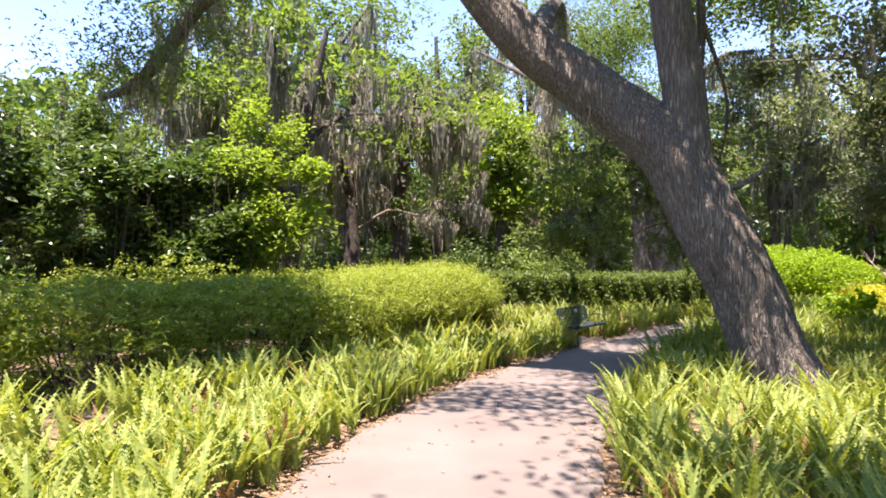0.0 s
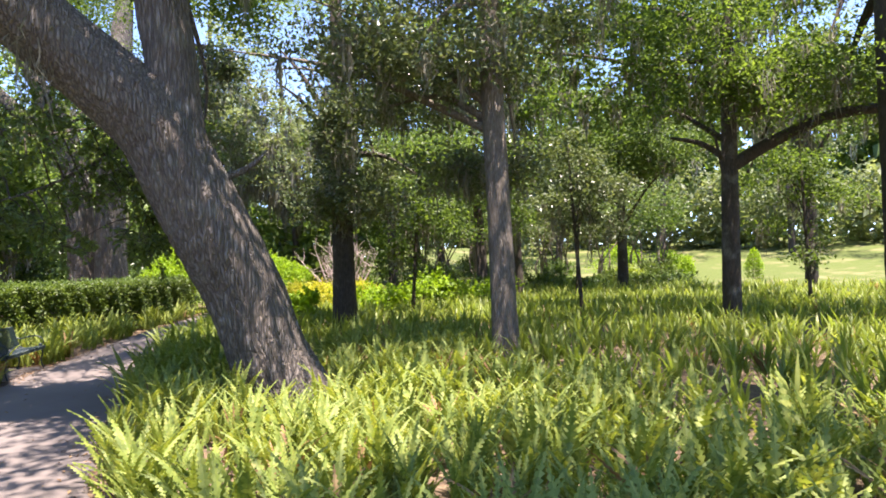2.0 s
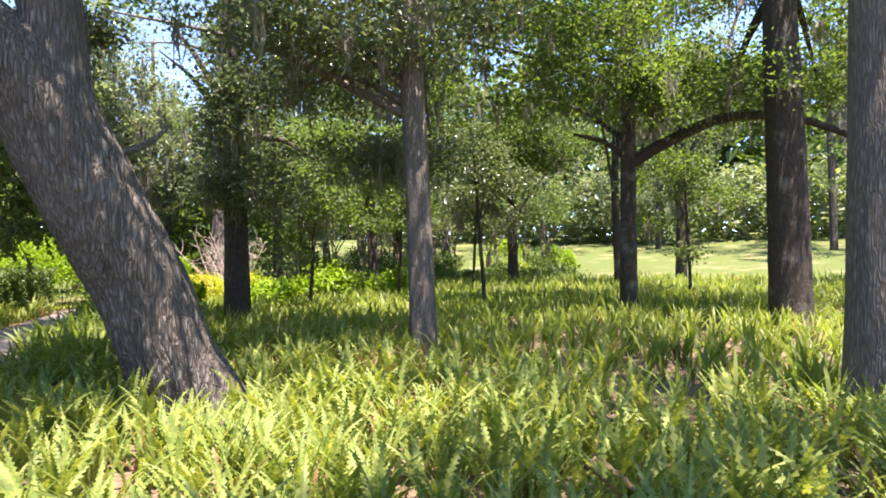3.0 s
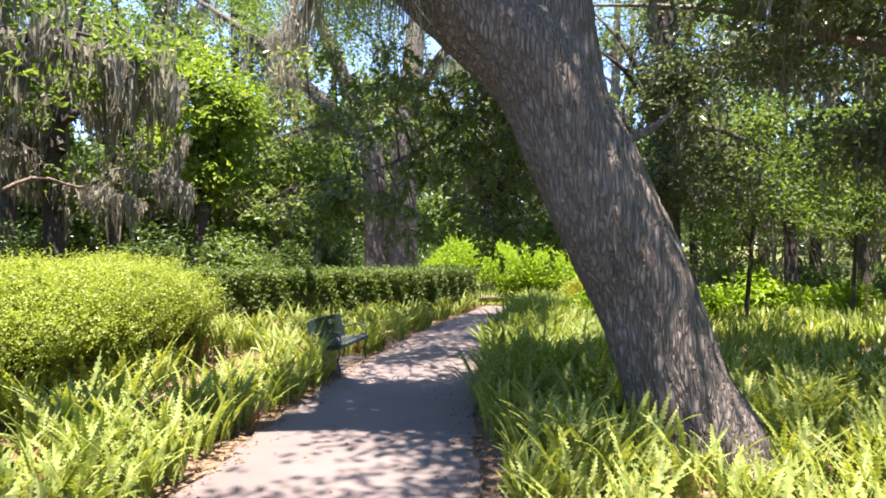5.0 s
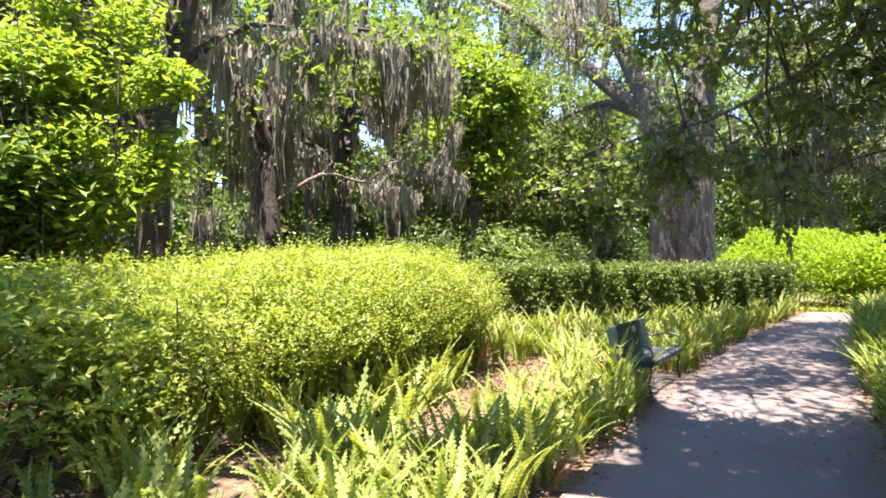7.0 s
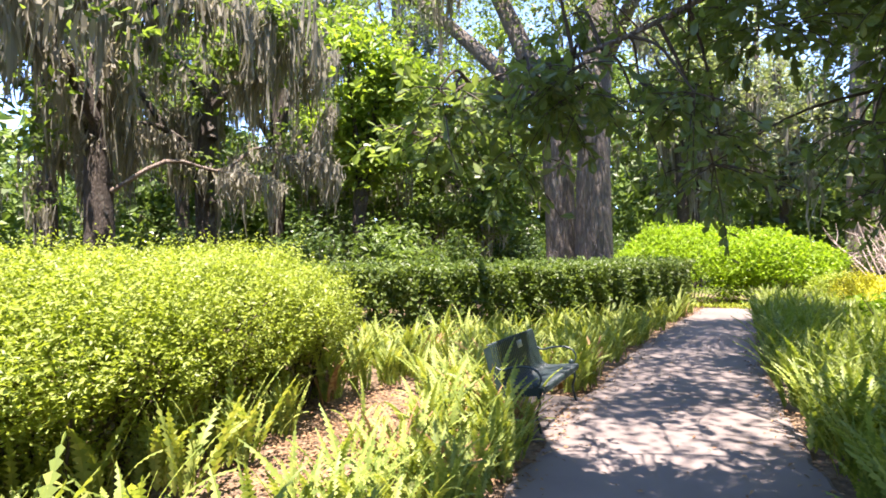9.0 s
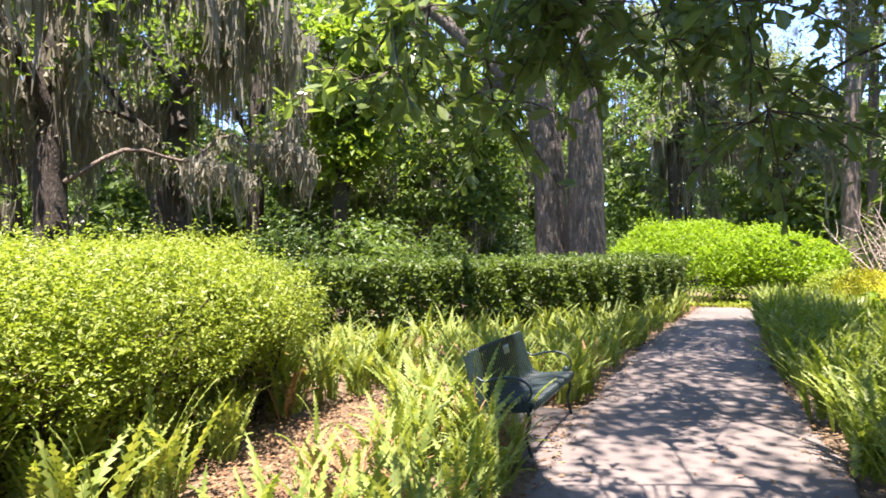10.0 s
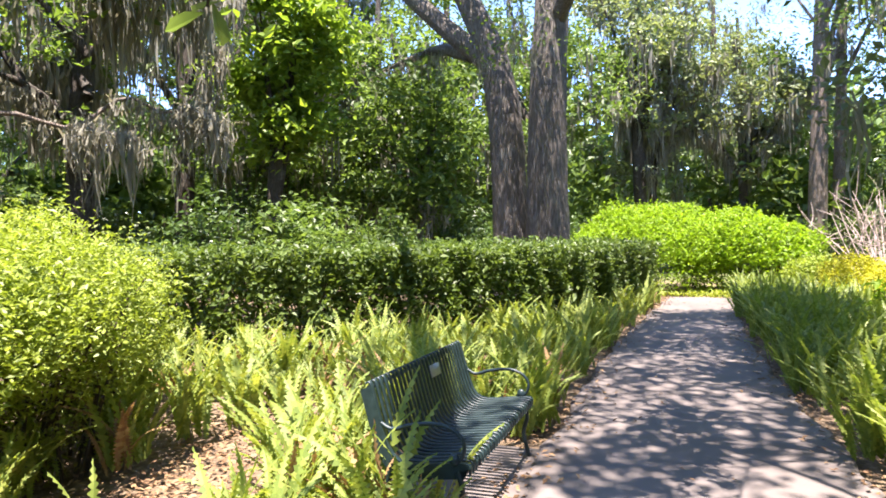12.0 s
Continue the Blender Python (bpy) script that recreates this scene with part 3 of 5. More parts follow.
def plain_tree(name, label, x, y, r0, h, lean=(0, 0), bark=BARK_GREY, leaf=L_OAK, crown_at=None, n=260, per=60, spread=0.33, blade=(0.1, 0.05), seed=1, moss=0, limbs=(), moss_len=0.9, group="", radii=None, whole=False):
    z0 = float(ground_z(x, y)) - 0.15
    lx, ly = lean
    tr = [(x, y, z0 - 0.1, r0 * 1.55), (x, y, z0 + 0.35, r0 * 1.15), (x + lx * 0.15, y + ly * 0.15, z0 + h * 0.2, r0), (x + lx * 0.5, y + ly * 0.5, z0 + h * 0.5, r0 * 0.85), (x + lx, y + ly, z0 + h * 0.95, r0 * 0.35)]
    c = crown_at or (x + lx * 0.7, y + ly * 0.7, z0 + h * 0.75)
    rad = radii or (h * 0.32, h * 0.32, h * 0.3)
    p = boughs(n, c, rad, 22, np.random.default_rng(seed + 500))
    lm = [list(map(tuple, l)) for l in limbs]
    r = np.random.default_rng(seed)
    for k in range(5):
        f = r.uniform(0.35, 0.7)
        s = np.array((x + lx * f, y + ly * f, z0 + h * f))
        e = p[r.integers(0, len(p))]
        mid = (s + e) / 2 + (0, 0, 0.3)
        lm.append([(*s, r0 * 0.4), (*mid, r0 * 0.22), (*e, r0 * 0.06)])
    p = p if whole else p[~lit_gap(p)]
    ms = None
    if moss:
        low = p[np.argsort(p[:, 2])[: max(moss * 2, 1)]]
        ms = (low[r.integers(0, len(low), moss)], 18, moss_len, 0.026, 0.1)
    return tree(name, label, [tr], (p, per, (spread, spread, spread * 0.5)), leaf, bark, lm, ms, 18, 30, 0.008, seed, blade, 0.4, group)


# trees of the fern glade
plain_tree("shade_tree", "slim grey-trunked tree rising straight out of ferns", 3.55, 7.9, 0.2, 11, (-0.25, 0.2), BARK_GREY, L_GREY, (2.7, 9.0, 5.9), 430, 60, 0.29, (0.11, 0.06), 11, 110, radii=(4.2, 2.6, 3.4))
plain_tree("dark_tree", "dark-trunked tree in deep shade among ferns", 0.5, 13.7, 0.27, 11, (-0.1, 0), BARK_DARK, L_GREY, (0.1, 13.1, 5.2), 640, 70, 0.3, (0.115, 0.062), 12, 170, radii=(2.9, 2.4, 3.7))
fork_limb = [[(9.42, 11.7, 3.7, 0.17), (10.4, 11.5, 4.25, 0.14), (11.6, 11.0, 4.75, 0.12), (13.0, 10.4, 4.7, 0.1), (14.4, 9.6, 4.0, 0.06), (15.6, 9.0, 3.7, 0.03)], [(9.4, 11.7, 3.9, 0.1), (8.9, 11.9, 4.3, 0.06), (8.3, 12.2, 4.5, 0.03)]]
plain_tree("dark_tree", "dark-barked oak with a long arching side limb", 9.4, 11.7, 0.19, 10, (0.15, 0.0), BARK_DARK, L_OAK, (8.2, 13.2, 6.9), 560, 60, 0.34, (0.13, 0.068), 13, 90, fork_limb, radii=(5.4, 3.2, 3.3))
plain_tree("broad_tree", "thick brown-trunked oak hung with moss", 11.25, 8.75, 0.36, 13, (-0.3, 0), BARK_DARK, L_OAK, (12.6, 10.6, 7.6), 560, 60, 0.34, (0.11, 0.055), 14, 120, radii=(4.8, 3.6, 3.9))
plain_tree("broad_tree", "stout grey-barked oak standing close beside the path", 6.75, 2.85, 0.36, 13, (0.5, 0.3), BARK_GREY, L_OAK, (7.5, 3.5, 10.2), 200, 60, 0.36, (0.1, 0.05), 15, 12, radii=(3.2, 3.2, 2.6))
plain_tree("slim_tree", "slim dark trunk at the edge of the far lawn", 12.1, 26.2, 0.22, 9, (0, 0), BARK_DARK, L_WOODS, (11.5, 25.6, 6.6), 520, 34, 0.42, (0.2, 0.1), 16, 60, radii=(5.2, 3.6, 3.4))
plain_tree("slim_tree", "brown trunk at the edge of the far lawn", 6.2, 30.5, 0.28, 10, (-0.4, 0), BARK_DARK, L_WOODS, (5.2, 29.6, 7.2), 520, 34, 0.44, (0.21, 0.105), 17, 70, radii=(5.6, 3.6, 4.0))

for k, (x, y, h, lx) in enumerate(((2.2, 15.2, 5.2, 0.3), (6.6, 14.0, 5.6, -0.3), (5.2, 18.5, 6.0, 0.2), (8.0, 19.5, 6.0, 0.3), (13.5, 15.0, 6.0, -0.2))):
    plain_tree("young_tree", "thin-stemmed young tree with sparse leaves", x, y, 0.05, h, (lx, 0), BARK_DARK, L_GREY if k % 2 else L_OAK, (x + lx * 0.5, y, h * 0.62), 110, 40, 0.24, (0.13, 0.066), 700 + k, 14, radii=(1.7, 1.4, h * 0.36), group="young trees", whole=True)

# the great twin-trunked oak behind the hedge
twin_a = [(-8.85, 20.2, -0.3, 0.70), (-8.88, 20.2, 0.8, 0.5), (-8.96, 20.2, 2.6, 0.43), (-9.08, 20.2, 4.6, 0.42), (-9.4, 20.2, 6.2, 0.38), (-10.1, 20.1, 7.8, 0.3), (-10.9, 20.0, 9.6, 0.24), (-11.8, 19.8, 12, 0.12)]
twin_b = [(-7.92, 20.1, -0.3, 0.76), (-7.92, 20.1, 0.8, 0.54), (-7.95, 20.1, 3.0, 0.47), (-7.9, 20.2, 6.0, 0.44), (-7.7, 20.4, 9.0, 0.36), (-7.5, 20.6, 13, 0.15)]
twin_limbs = [[(-9.3, 20.2, 5.8, 0.28), (-10.6, 19.8, 7.0, 0.24), (-12.2, 19.3, 8.6, 0.19), (-13.6, 18.8, 9.8, 0.14), (-16.0, 17.8, 11.4, 0.03)],
              [(-7.9, 20.3, 6.5, 0.22), (-6.4, 18.8, 8.0, 0.16), (-4.8, 17.0, 8.3, 0.1), (-3.2, 15.4, 7.8, 0.05)],
              [(-9.9, 20.1, 6.2, 0.2), (-11.5, 21, 6.8, 0.14), (-13.5, 21.0, 6.4, 0.02)]]
tp = np.concatenate([in_ellipsoid(520, (-8.6, 18.0, 10.2), (5.5, 4.6, 1.6), 0.1), in_ellipsoid(60, (-5.4, 16.4, 7.4), (2.6, 2.4, 1.2), 0.2), in_ellipsoid(14, (-6.6, 17.6, 5.4), (2.6, 1.6, 1.5), 0.2)])
tp = tp[~lit_gap(tp)]
tree("twin_oak", "massive grey live oak with two trunks behind the hedge", [twin_a, twin_b], (tp, 75, (0.4, 0.4, 0.2)), L_OAK, BARK_OAK, twin_limbs, (np.concatenate([tp[tp[:, 2] < 8.6][:70], np.concatenate([smooth_line(l, 30)[10:, :3] for l in twin_limbs])]), 22, 1.4, 0.03, 0.12), 30, 60, 0.012, 21, (0.1, 0.05), 0.4)


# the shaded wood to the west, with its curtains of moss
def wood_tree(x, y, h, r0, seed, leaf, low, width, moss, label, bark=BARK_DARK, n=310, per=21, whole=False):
    h *= 0.78 if x > -18.5 and y < 33 else 1.0
    if moss > 100:
        n, moss = int(n * 0.62), int(moss * 1.25)
    r = np.random.default_rng(seed)
    p = boughs(n, (x, y, (h + low) / 2), (width, width, (h - low) / 2), 20, r)
    tr = [(x, y, -0.3, r0 * 1.5), (x, y, 0.5, r0 * 1.1), (x + r.normal() * 0.2, y, h * 0.4, r0 * 0.85), (x + r.normal() * 0.5, y + r.normal() * 0.4, h * 0.9, r0 * 0.3)]
    lm = []
    for k in range(7):
        f = r.uniform(0.25, 0.75)
        e = p[r.integers(0, len(p))]
        s = np.array((x, y, h * f * 0.8))
        m = (s + e) / 2 + (0, 0, 0.5)
        lm.append([(*s, r0 * 0.45), (*m, r0 * 0.28), (*e, r0 * 0.08)])
    p = p if whole or leaf is L_LIME else p[~lit_gap(p)]
    ms = None
    if moss:
        q = np.concatenate([smooth_line(l, 30)[8:, :3] for l in lm] + [p[p[:, 2] < low + 0.65 * (h - low)]])
        ms = (q[r.integers(0, len(q), int(moss * 2.2))] - (0, 0, 0.15), 11, 2.1, 0.062, 0.15)
    return tree("wood_tree", label, [tr], (p, per, (0.36, 0.36, 0.2)), leaf, bark, lm, ms, 10, 16, 0.0, seed, (0.265, 0.135), 0.5, "trees of the wood")


MOSSY = "woodland tree draped in long curtains of grey moss"
GREEN = "dense green woodland tree in shade"
WOOD_FRONT = [
    (-14.5, 10.0, 13, 0.3, L_OAK, 3.4, 3.6, 150, MOSSY), (-17.0, 14.5, 14, 0.3, L_OAK, 3.0, 3.8, 160, MOSSY), (-13.0, 6.5, 12, 0.26, L_OAK, 4.4, 3.4, 110, MOSSY),
    (-19.5, 8.5, 15, 0.35, L_WOODS, 2.5, 4.5, 120, MOSSY), (-20.0, 19.5, 15, 0.3, L_WOODS, 3, 4.2, 120, MOSSY), (-17.8, 22.0, 11, 0.22, L_WOODS, 1.8, 3.0, 40, GREEN),
    (-13.2, 22.5, 9, 0.2, L_WOODS, 1.5, 2.6, 20, GREEN), (-14.8, 25.5, 13, 0.25, L_OAK, 2.2, 3.4, 50, GREEN), (-14.5, 18.0, 11.5, 0.2, L_LIME, 3.4, 1.9, 0, "bright lime-green sunlit broadleaf tree in the wood"),
    (-12.0, 30, 14, 0.3, L_WOODS, 2.0, 4.0, 60, GREEN), (-25, 14, 17, 0.35, L_WOODS, 2, 5, 90, MOSSY), (-18, -2.0, 7.5, 0.2, L_WOODS, 1.5, 3.0, 20, GREEN)]
WOOD_BACK = [
    (-22, 3.0, 9, 0.3, L_WOODS, 2, 4, 60, MOSSY), (-28, 31, 18, 0.35, L_WOODS, 2, 5.5, 60, GREEN), (-18, 34, 17, 0.35, L_WOODS, 1.5, 5.2, 60, GREEN), (-31, 22, 18, 0.35, L_WOODS, 1.5, 5.5, 60, GREEN), (-8.5, 35, 18, 0.3, L_SUN_PALE, 5.5, 4.0, 80, "tall tree paled by sun at the edge of the wood"), (-14.5, 37, 22, 0.3, L_WOODS, 3.0, 5, 80, GREEN), (-22, 30, 22, 0.3, L_WOODS, 3.0, 5, 90, MOSSY), (-26, 20, 21, 0.3, L_OAK, 3.0, 5, 120, MOSSY), (-27, 9, 20, 0.3, L_OAK, 3.0, 5, 120, MOSSY), (-17.5, 27, 17, 0.3, L_OAK, 4.0, 4.6, 150, MOSSY), (-22.5, 24.5, 18, 0.3, L_OAK, 4.0, 4.6, 150, MOSSY)]
for k, (x, y, h, r0, lf, low, w, ms, lb) in enumerate(WOOD_FRONT + WOOD_BACK):
    grown = wood_tree(x, y, h, r0, 60 + k, lf, low, w, ms, lb)
    if k == 0:
        # a bare, pale dead limb with beards of moss
        dead = [[(-14.4, 10.1, 2.9, 0.05), (-13.7, 10.9, 3.55, 0.042), (-13.2, 11.8, 3.4, 0.036), (-12.7, 12.4, 3.95, 0.03), (-12.3, 13.0, 3.75, 0.027), (-11.9, 13.5, 4.5, 0.02), (-11.8, 13.7, 5.0, 0.01)], [(-12.3, 13.0, 3.7, 0.025), (-11.7, 13.0, 3.75, 0.018), (-11.2, 13.1, 3.5, 0.012)], [(-13.2, 11.8, 3.4, 0.03), (-12.4, 11.6, 3.3, 0.02), (-11.4, 11.7, 3.0, 0.012)]]
        for l in dead:
            mesh_from("dead_limb", *tube_arrays(l, 8, 20, 0.05, 9), BARK_PINE, grown, True, "pale dead limb")
        tips = np.concatenate([smooth_line(l, 16)[4:, :3] for l in dead])
        tagged(mesh_from("limb_moss", *moss_quads(tips, 34, 1.3, 0.035, 0.12), L_MOSS, grown), kind="stuff")

# trees round the glade and the far lawn
for k, (x, y, h, w, lf, low) in enumerate([(1.5, 36, 22, 5, L_WOODS, 2.5), (7.5, 46, 26, 6, L_WOODS, 3), (15, 49, 26, 6.5, L_WOODS, 4.5), (24, 50, 26, 7, L_SUN_PALE, 3), (33, 46, 26, 7, L_SUN_PALE, 3), (21, 26, 18, 4.6, L_OAK, 5.0), (24, 15, 19, 5, L_OAK, 5), (19, 7, 19, 4.6, L_OAK, 5), (40, 35, 24, 7, L_WOODS, 4), (18, -4, 18, 5, L_OAK, 4), (14, 20, 17, 4.2, L_OAK, 5.2), (6.5, 22, 17, 4.4, L_OAK, 5.0)]):
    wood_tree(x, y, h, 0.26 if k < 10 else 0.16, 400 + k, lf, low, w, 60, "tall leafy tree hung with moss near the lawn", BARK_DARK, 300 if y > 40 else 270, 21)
for x, y, h in ((18.5, 33.5, 1.7), (22.3, 33.0, 2.0)):
    shrub_later.append((x, y, h))

# trees beyond the end of the path
for k, (x, y, h, r0, lf, low, w, ms) in enumerate([(-4.6, 38, 13, 0.22, L_SUN_PALE, 4.0, 3.2, 120), (-8.2, 36, 12, 0.22, L_SUN_PALE, 3.0, 3.0, 120), (-6.5, 44, 18, 0.3, L_SUN_PALE, 3.0, 4.4, 90), (-3.0, 46, 13, 0.25, L_DARK, 0.8, 3.6, 20), (3.2, 44, 15, 0.25, L_DARK, 0.8, 4.0, 40), (-7.5, 55, 18, 0.3, L_SUN_PALE, 2.0, 5.0, 60), (5.5, 50, 15, 0.3, L_WOODS, 1.0, 5.0, 30), (9.0, 39, 12, 0.3, L_SUN_PALE, 2.0, 4.0, 60)]):
    wood_tree(x, y, h, r0, 90 + k, lf, low, w, ms, "tall tree in full leaf beyond the path")
for x, y, s in ((-1.75, 36.0, 31), (-0.95, 37.0, 32)):
    plain_tree("pine_tree", "tall straight pale-barked pine trunk", x, y, 0.33 if s == 31 else 0.22, 20, (0.4, 0), BARK_PINE, L_WOODS, (x, y, 16), 160, 40, 0.5, (0.2, 0.05), s, 20, group="pines")

# far woods all round, and the low thicket under the wood's far side
far, low = [], []
for a in np.radians(np.arange(0, 360, 3.2)):
    d = rng.uniform(66, 95)
    x, y = 1 + d * math.sin(a), 4 + d * math.cos(a)
    hgt = rng.uniform(12, 16) if a > radians(350) or a < radians(14) else rng.uniform(14, 21)
    far.append(in_ellipsoid(120, (x, y, float(ground_z(x, y)) + hgt * 0.46), (5.5, 5.5, hgt * 0.5), 0.6))
tagged(mesh_from("far_woods", *leaf_quads(clumped(np.concatenate(far), 6, (0.9, 0.9, 0.7)), 1.75, 1.1, 0.3), L_WOODS), "distant tree line in mixed greens", "woods", kind="stuff")
for a in np.radians(np.concatenate([np.arange(-95, -20, 3.4), np.arange(-8, 5, 3.4)])):
    d = rng.uniform(29, 40)
    x, y = -2 + d * math.sin(a), 8 + d * math.cos(a)
    low.append(in_ellipsoid(130, (x, y, 2.8), (2.8, 2.8, 3.6), 0.4))
screen = []
for a in np.radians(np.arange(12, 150, 2.6)):
    d = rng.uniform(56, 64)
    x, y = 1 + d * math.sin(a), 4 + d * math.cos(a)
    screen.append(in_ellipsoid(90, (x, y, float(ground_z(x, y)) + 3.0), (3.2, 3.2, 3.8), 0.4))
tagged(mesh_from("thicket", *leaf_quads(clumped(np.concatenate(low), 9, (0.45, 0.45, 0.4)), 0.58, 0.33, 0.3), L_WOODS), "dim leafy thicket closing the back of the wood", "thicket", kind="stuff")


tagged(mesh_from("lawn_thicket", *leaf_quads(clumped(np.concatenate(screen), 8, (0.45, 0.45, 0.4)), 0.72, 0.4, 0.3), L_SUN_PALE), "pale sunlit thicket along the far side of the lawn", "thicket", kind="stuff")


# ---------------------------------------------------------------- shrubs
def lobes(count, x, y, z0, rx, ry, h, k, r):
    """Leaf places over k overlapping rounded boughs that make up a loose bush or small tree."""
    d = r.normal(size=(k, 3))
    d /= np.linalg.norm(d, axis=1)[:, None]
    mid = d * r.uniform(0.35, 0.8, (k, 1)) * (rx, ry, h * 0.48) + (x, y, z0 + h * 0.5)
    size = r.uniform(0.28, 0.5, (k, 1)) * (0.68 if k > 30 else 1.0) * np.array((rx, ry, min(h * 0.5, rx * 0.8)))
    b = r.integers(0, k, count)
    e = r.normal(size=(count, 3))
    e /= np.linalg.norm(e, axis=1)[:, None]
    c = mid[b] + e * size[b] * (1 - 0.6 * r.random((count, 1)) ** 1.6) * (1 + 0.25 * r.normal(size=(count, 1)))
    return c[c[:, 2] > z0 + 0.03]


def shrub(name, label, x, y, radii, leaf, blade, count, category="shrub", lumps=9, sprigs=0.0, stems=True, seed=1, group="", power=2.0, lobed=0, shoots=0, overhang=0.0):
    """A mound of foliage: leaves in a shell over an uneven dome, with stems beneath."""
    r = np.random.default_rng(seed)
    z0 = float(ground_z(x, y))
    t = thing(name, (x, y, z0), label, category, group)
    rx, ry, h = radii
    d = r.normal(size=(count, 3))
    d[:, 2] = np.where(r.random(count) < 0.75, np.abs(d[:, 2]), -0.7 * np.abs(d[:, 2]))
    k = (np.abs(d) ** (2 * power / 2)).sum(1) ** (1 / power)
    d /= k[:, None]
    bumpy = np.ones(count)
    for _ in range(lumps):
        q = r.normal(size=3)
        q /= np.linalg.norm(q)
        bumpy += 0.12 * r.normal() * np.exp(-((d - q) ** 2).sum(1) / (0.12 if _ % 2 else 0.03))
    depth = 1 - 0.45 * r.random(count) ** 2.0
    c = d * (bumpy * depth)[:, None] * (rx, ry, h * 0.62) + (x, y, z0 + h * 0.38)
    c += r.normal(size=c.shape) * 0.025
    c = c[c[:, 2] > z0 + 0.06]
    if category == "shrub" and shoots:
        c = clumped(c[: len(c) // 11], 11, (0.06, 0.06, 0.025), r)
        c = c[c[:, 2] > z0 + 0.05]
    if overhang:
        k = np.clip((c[:, 2] - z0) / (0.75 * h), 0, 1)[:, None]
        c[:, :2] = (x, y) + (c[:, :2] - (x, y)) * (1 - overhang * (1 - k * k * (3 - 2 * k)))
        c = c[(r.random(len(c)) < 0.25 + 0.75 * k[:, 0])]
    if lobed:
        c = lobes(count, x, y, z0, rx, ry, h, lobed, r)
    tagged(mesh_from("foliage", *leaf_quads(c, *blade, 1.1, r), leaf, t), kind="stuff")
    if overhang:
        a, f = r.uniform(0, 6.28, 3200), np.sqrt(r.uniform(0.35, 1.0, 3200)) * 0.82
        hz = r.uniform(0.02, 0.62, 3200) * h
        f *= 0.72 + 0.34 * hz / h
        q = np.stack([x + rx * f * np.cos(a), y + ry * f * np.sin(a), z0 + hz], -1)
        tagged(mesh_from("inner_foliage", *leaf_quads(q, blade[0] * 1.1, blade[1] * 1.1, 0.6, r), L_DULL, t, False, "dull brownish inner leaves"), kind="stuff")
    if shoots:
        b = c[c[:, 2] > z0 + 0.3 * h]
        b = b[r.integers(0, len(b), shoots)]
        a = (b - (x, y, z0 + 0.35 * h)) / (rx, ry, h * 0.6)
        a = a / (np.linalg.norm(a, axis=1)[:, None] + 1e-6) + (0, 0, 0.9) + r.normal(size=b.shape) * 0.3
        a /= np.linalg.norm(a, axis=1)[:, None]
        ln = r.uniform(0.06, 0.3, (shoots, 1, 1)) * r.uniform(0.5, 1.0, (shoots, 1, 1))
        u = b[:, None] + a[:, None] * ln * np.linspace(-0.3, 1, 9)[None, :, None] + r.normal(size=(shoots, 9, 3)) * 0.014
        tagged(mesh_from("shoot_foliage", *leaf_quads(u.reshape(-1, 3), blade[0] * 0.8, blade[1] * 0.8, 0.7, r, -0.4), leaf, t), kind="stuff")
    if sprigs:
        m = int(sprigs)
        top = c[(c[:, 2] > z0 + 0.6 * h)]
        if len(top):
            s = top[r.integers(0, len(top), m)]
            up = np.repeat(s, 7, 0) + np.tile(np.linspace(0, 0.17, 7)[:, None] * (0, 0, 1), (m, 1)) + r.normal(size=(7 * m, 3)) * 0.018
            tagged(mesh_from("new_growth", *leaf_quads(up, blade[0], blade[1], 0.1, r, -1.0), leaf, t), kind="stuff")
    if stems:
        pieces = []
        for _ in range(int((26 if overhang else 12) * rx)):
            a, f = r.uniform(0, 6.28), math.sqrt(r.random()) * 0.55
            e, g2 = r.uniform(0, 6.28), r.uniform(0.5, 0.85)
            b0 = np.array((x + rx * f * math.cos(a), y + ry * f * math.sin(a), z0 - 0.05))
            b1 = np.array((x + rx * g2 * math.cos(a), y + ry * g2 * math.sin(a), z0 + h * r.uniform(0.5, 0.85)))
            pieces.append(tube_arrays([(*b0, 0.016), (*((b0 + b1) / 2 + r.normal(size=3) * 0.06), 0.012), (*b1, 0.005)], 5, 8, 0.02, int(r.integers(1e6))))
        tagged(mesh_from("underwood", *joined(pieces), M_TWIG, t, True), kind="stuff")
    return t


AZ = "clipped azalea mound, lime-green on top, twiggy below"
for k, (x, y, rx, ry, h, cnt) in enumerate([(-6.7, -2.8, 1.6, 1.7, 1.42, 17000), (-6.9, -0.4, 1.7, 1.7, 1.42, 20000), (-7.0, 1.9, 1.8, 1.7, 1.42, 24000), (-7.2, 4.0, 1.8, 1.7, 1.52, 32000), (-7.0, 5.2, 1.5, 1.3, 1.5, 24000), (-7.5, 6.3, 1.75, 1.7, 1.62, 34000), (-7.55, 7.7, 1.2, 1.2, 1.55, 24000), (-8.8, 8.2, 1.5, 1.4, 1.6, 22000), (-9.6, 5.2, 1.7, 2.0, 1.6, 12000), (-9.4, 1.4, 1.7, 2.4, 1.55, 12000)]):
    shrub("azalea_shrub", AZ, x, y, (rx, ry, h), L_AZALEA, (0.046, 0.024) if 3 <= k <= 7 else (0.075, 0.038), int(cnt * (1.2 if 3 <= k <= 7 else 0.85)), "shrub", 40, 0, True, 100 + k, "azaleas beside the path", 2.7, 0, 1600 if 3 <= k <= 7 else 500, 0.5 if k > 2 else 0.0)


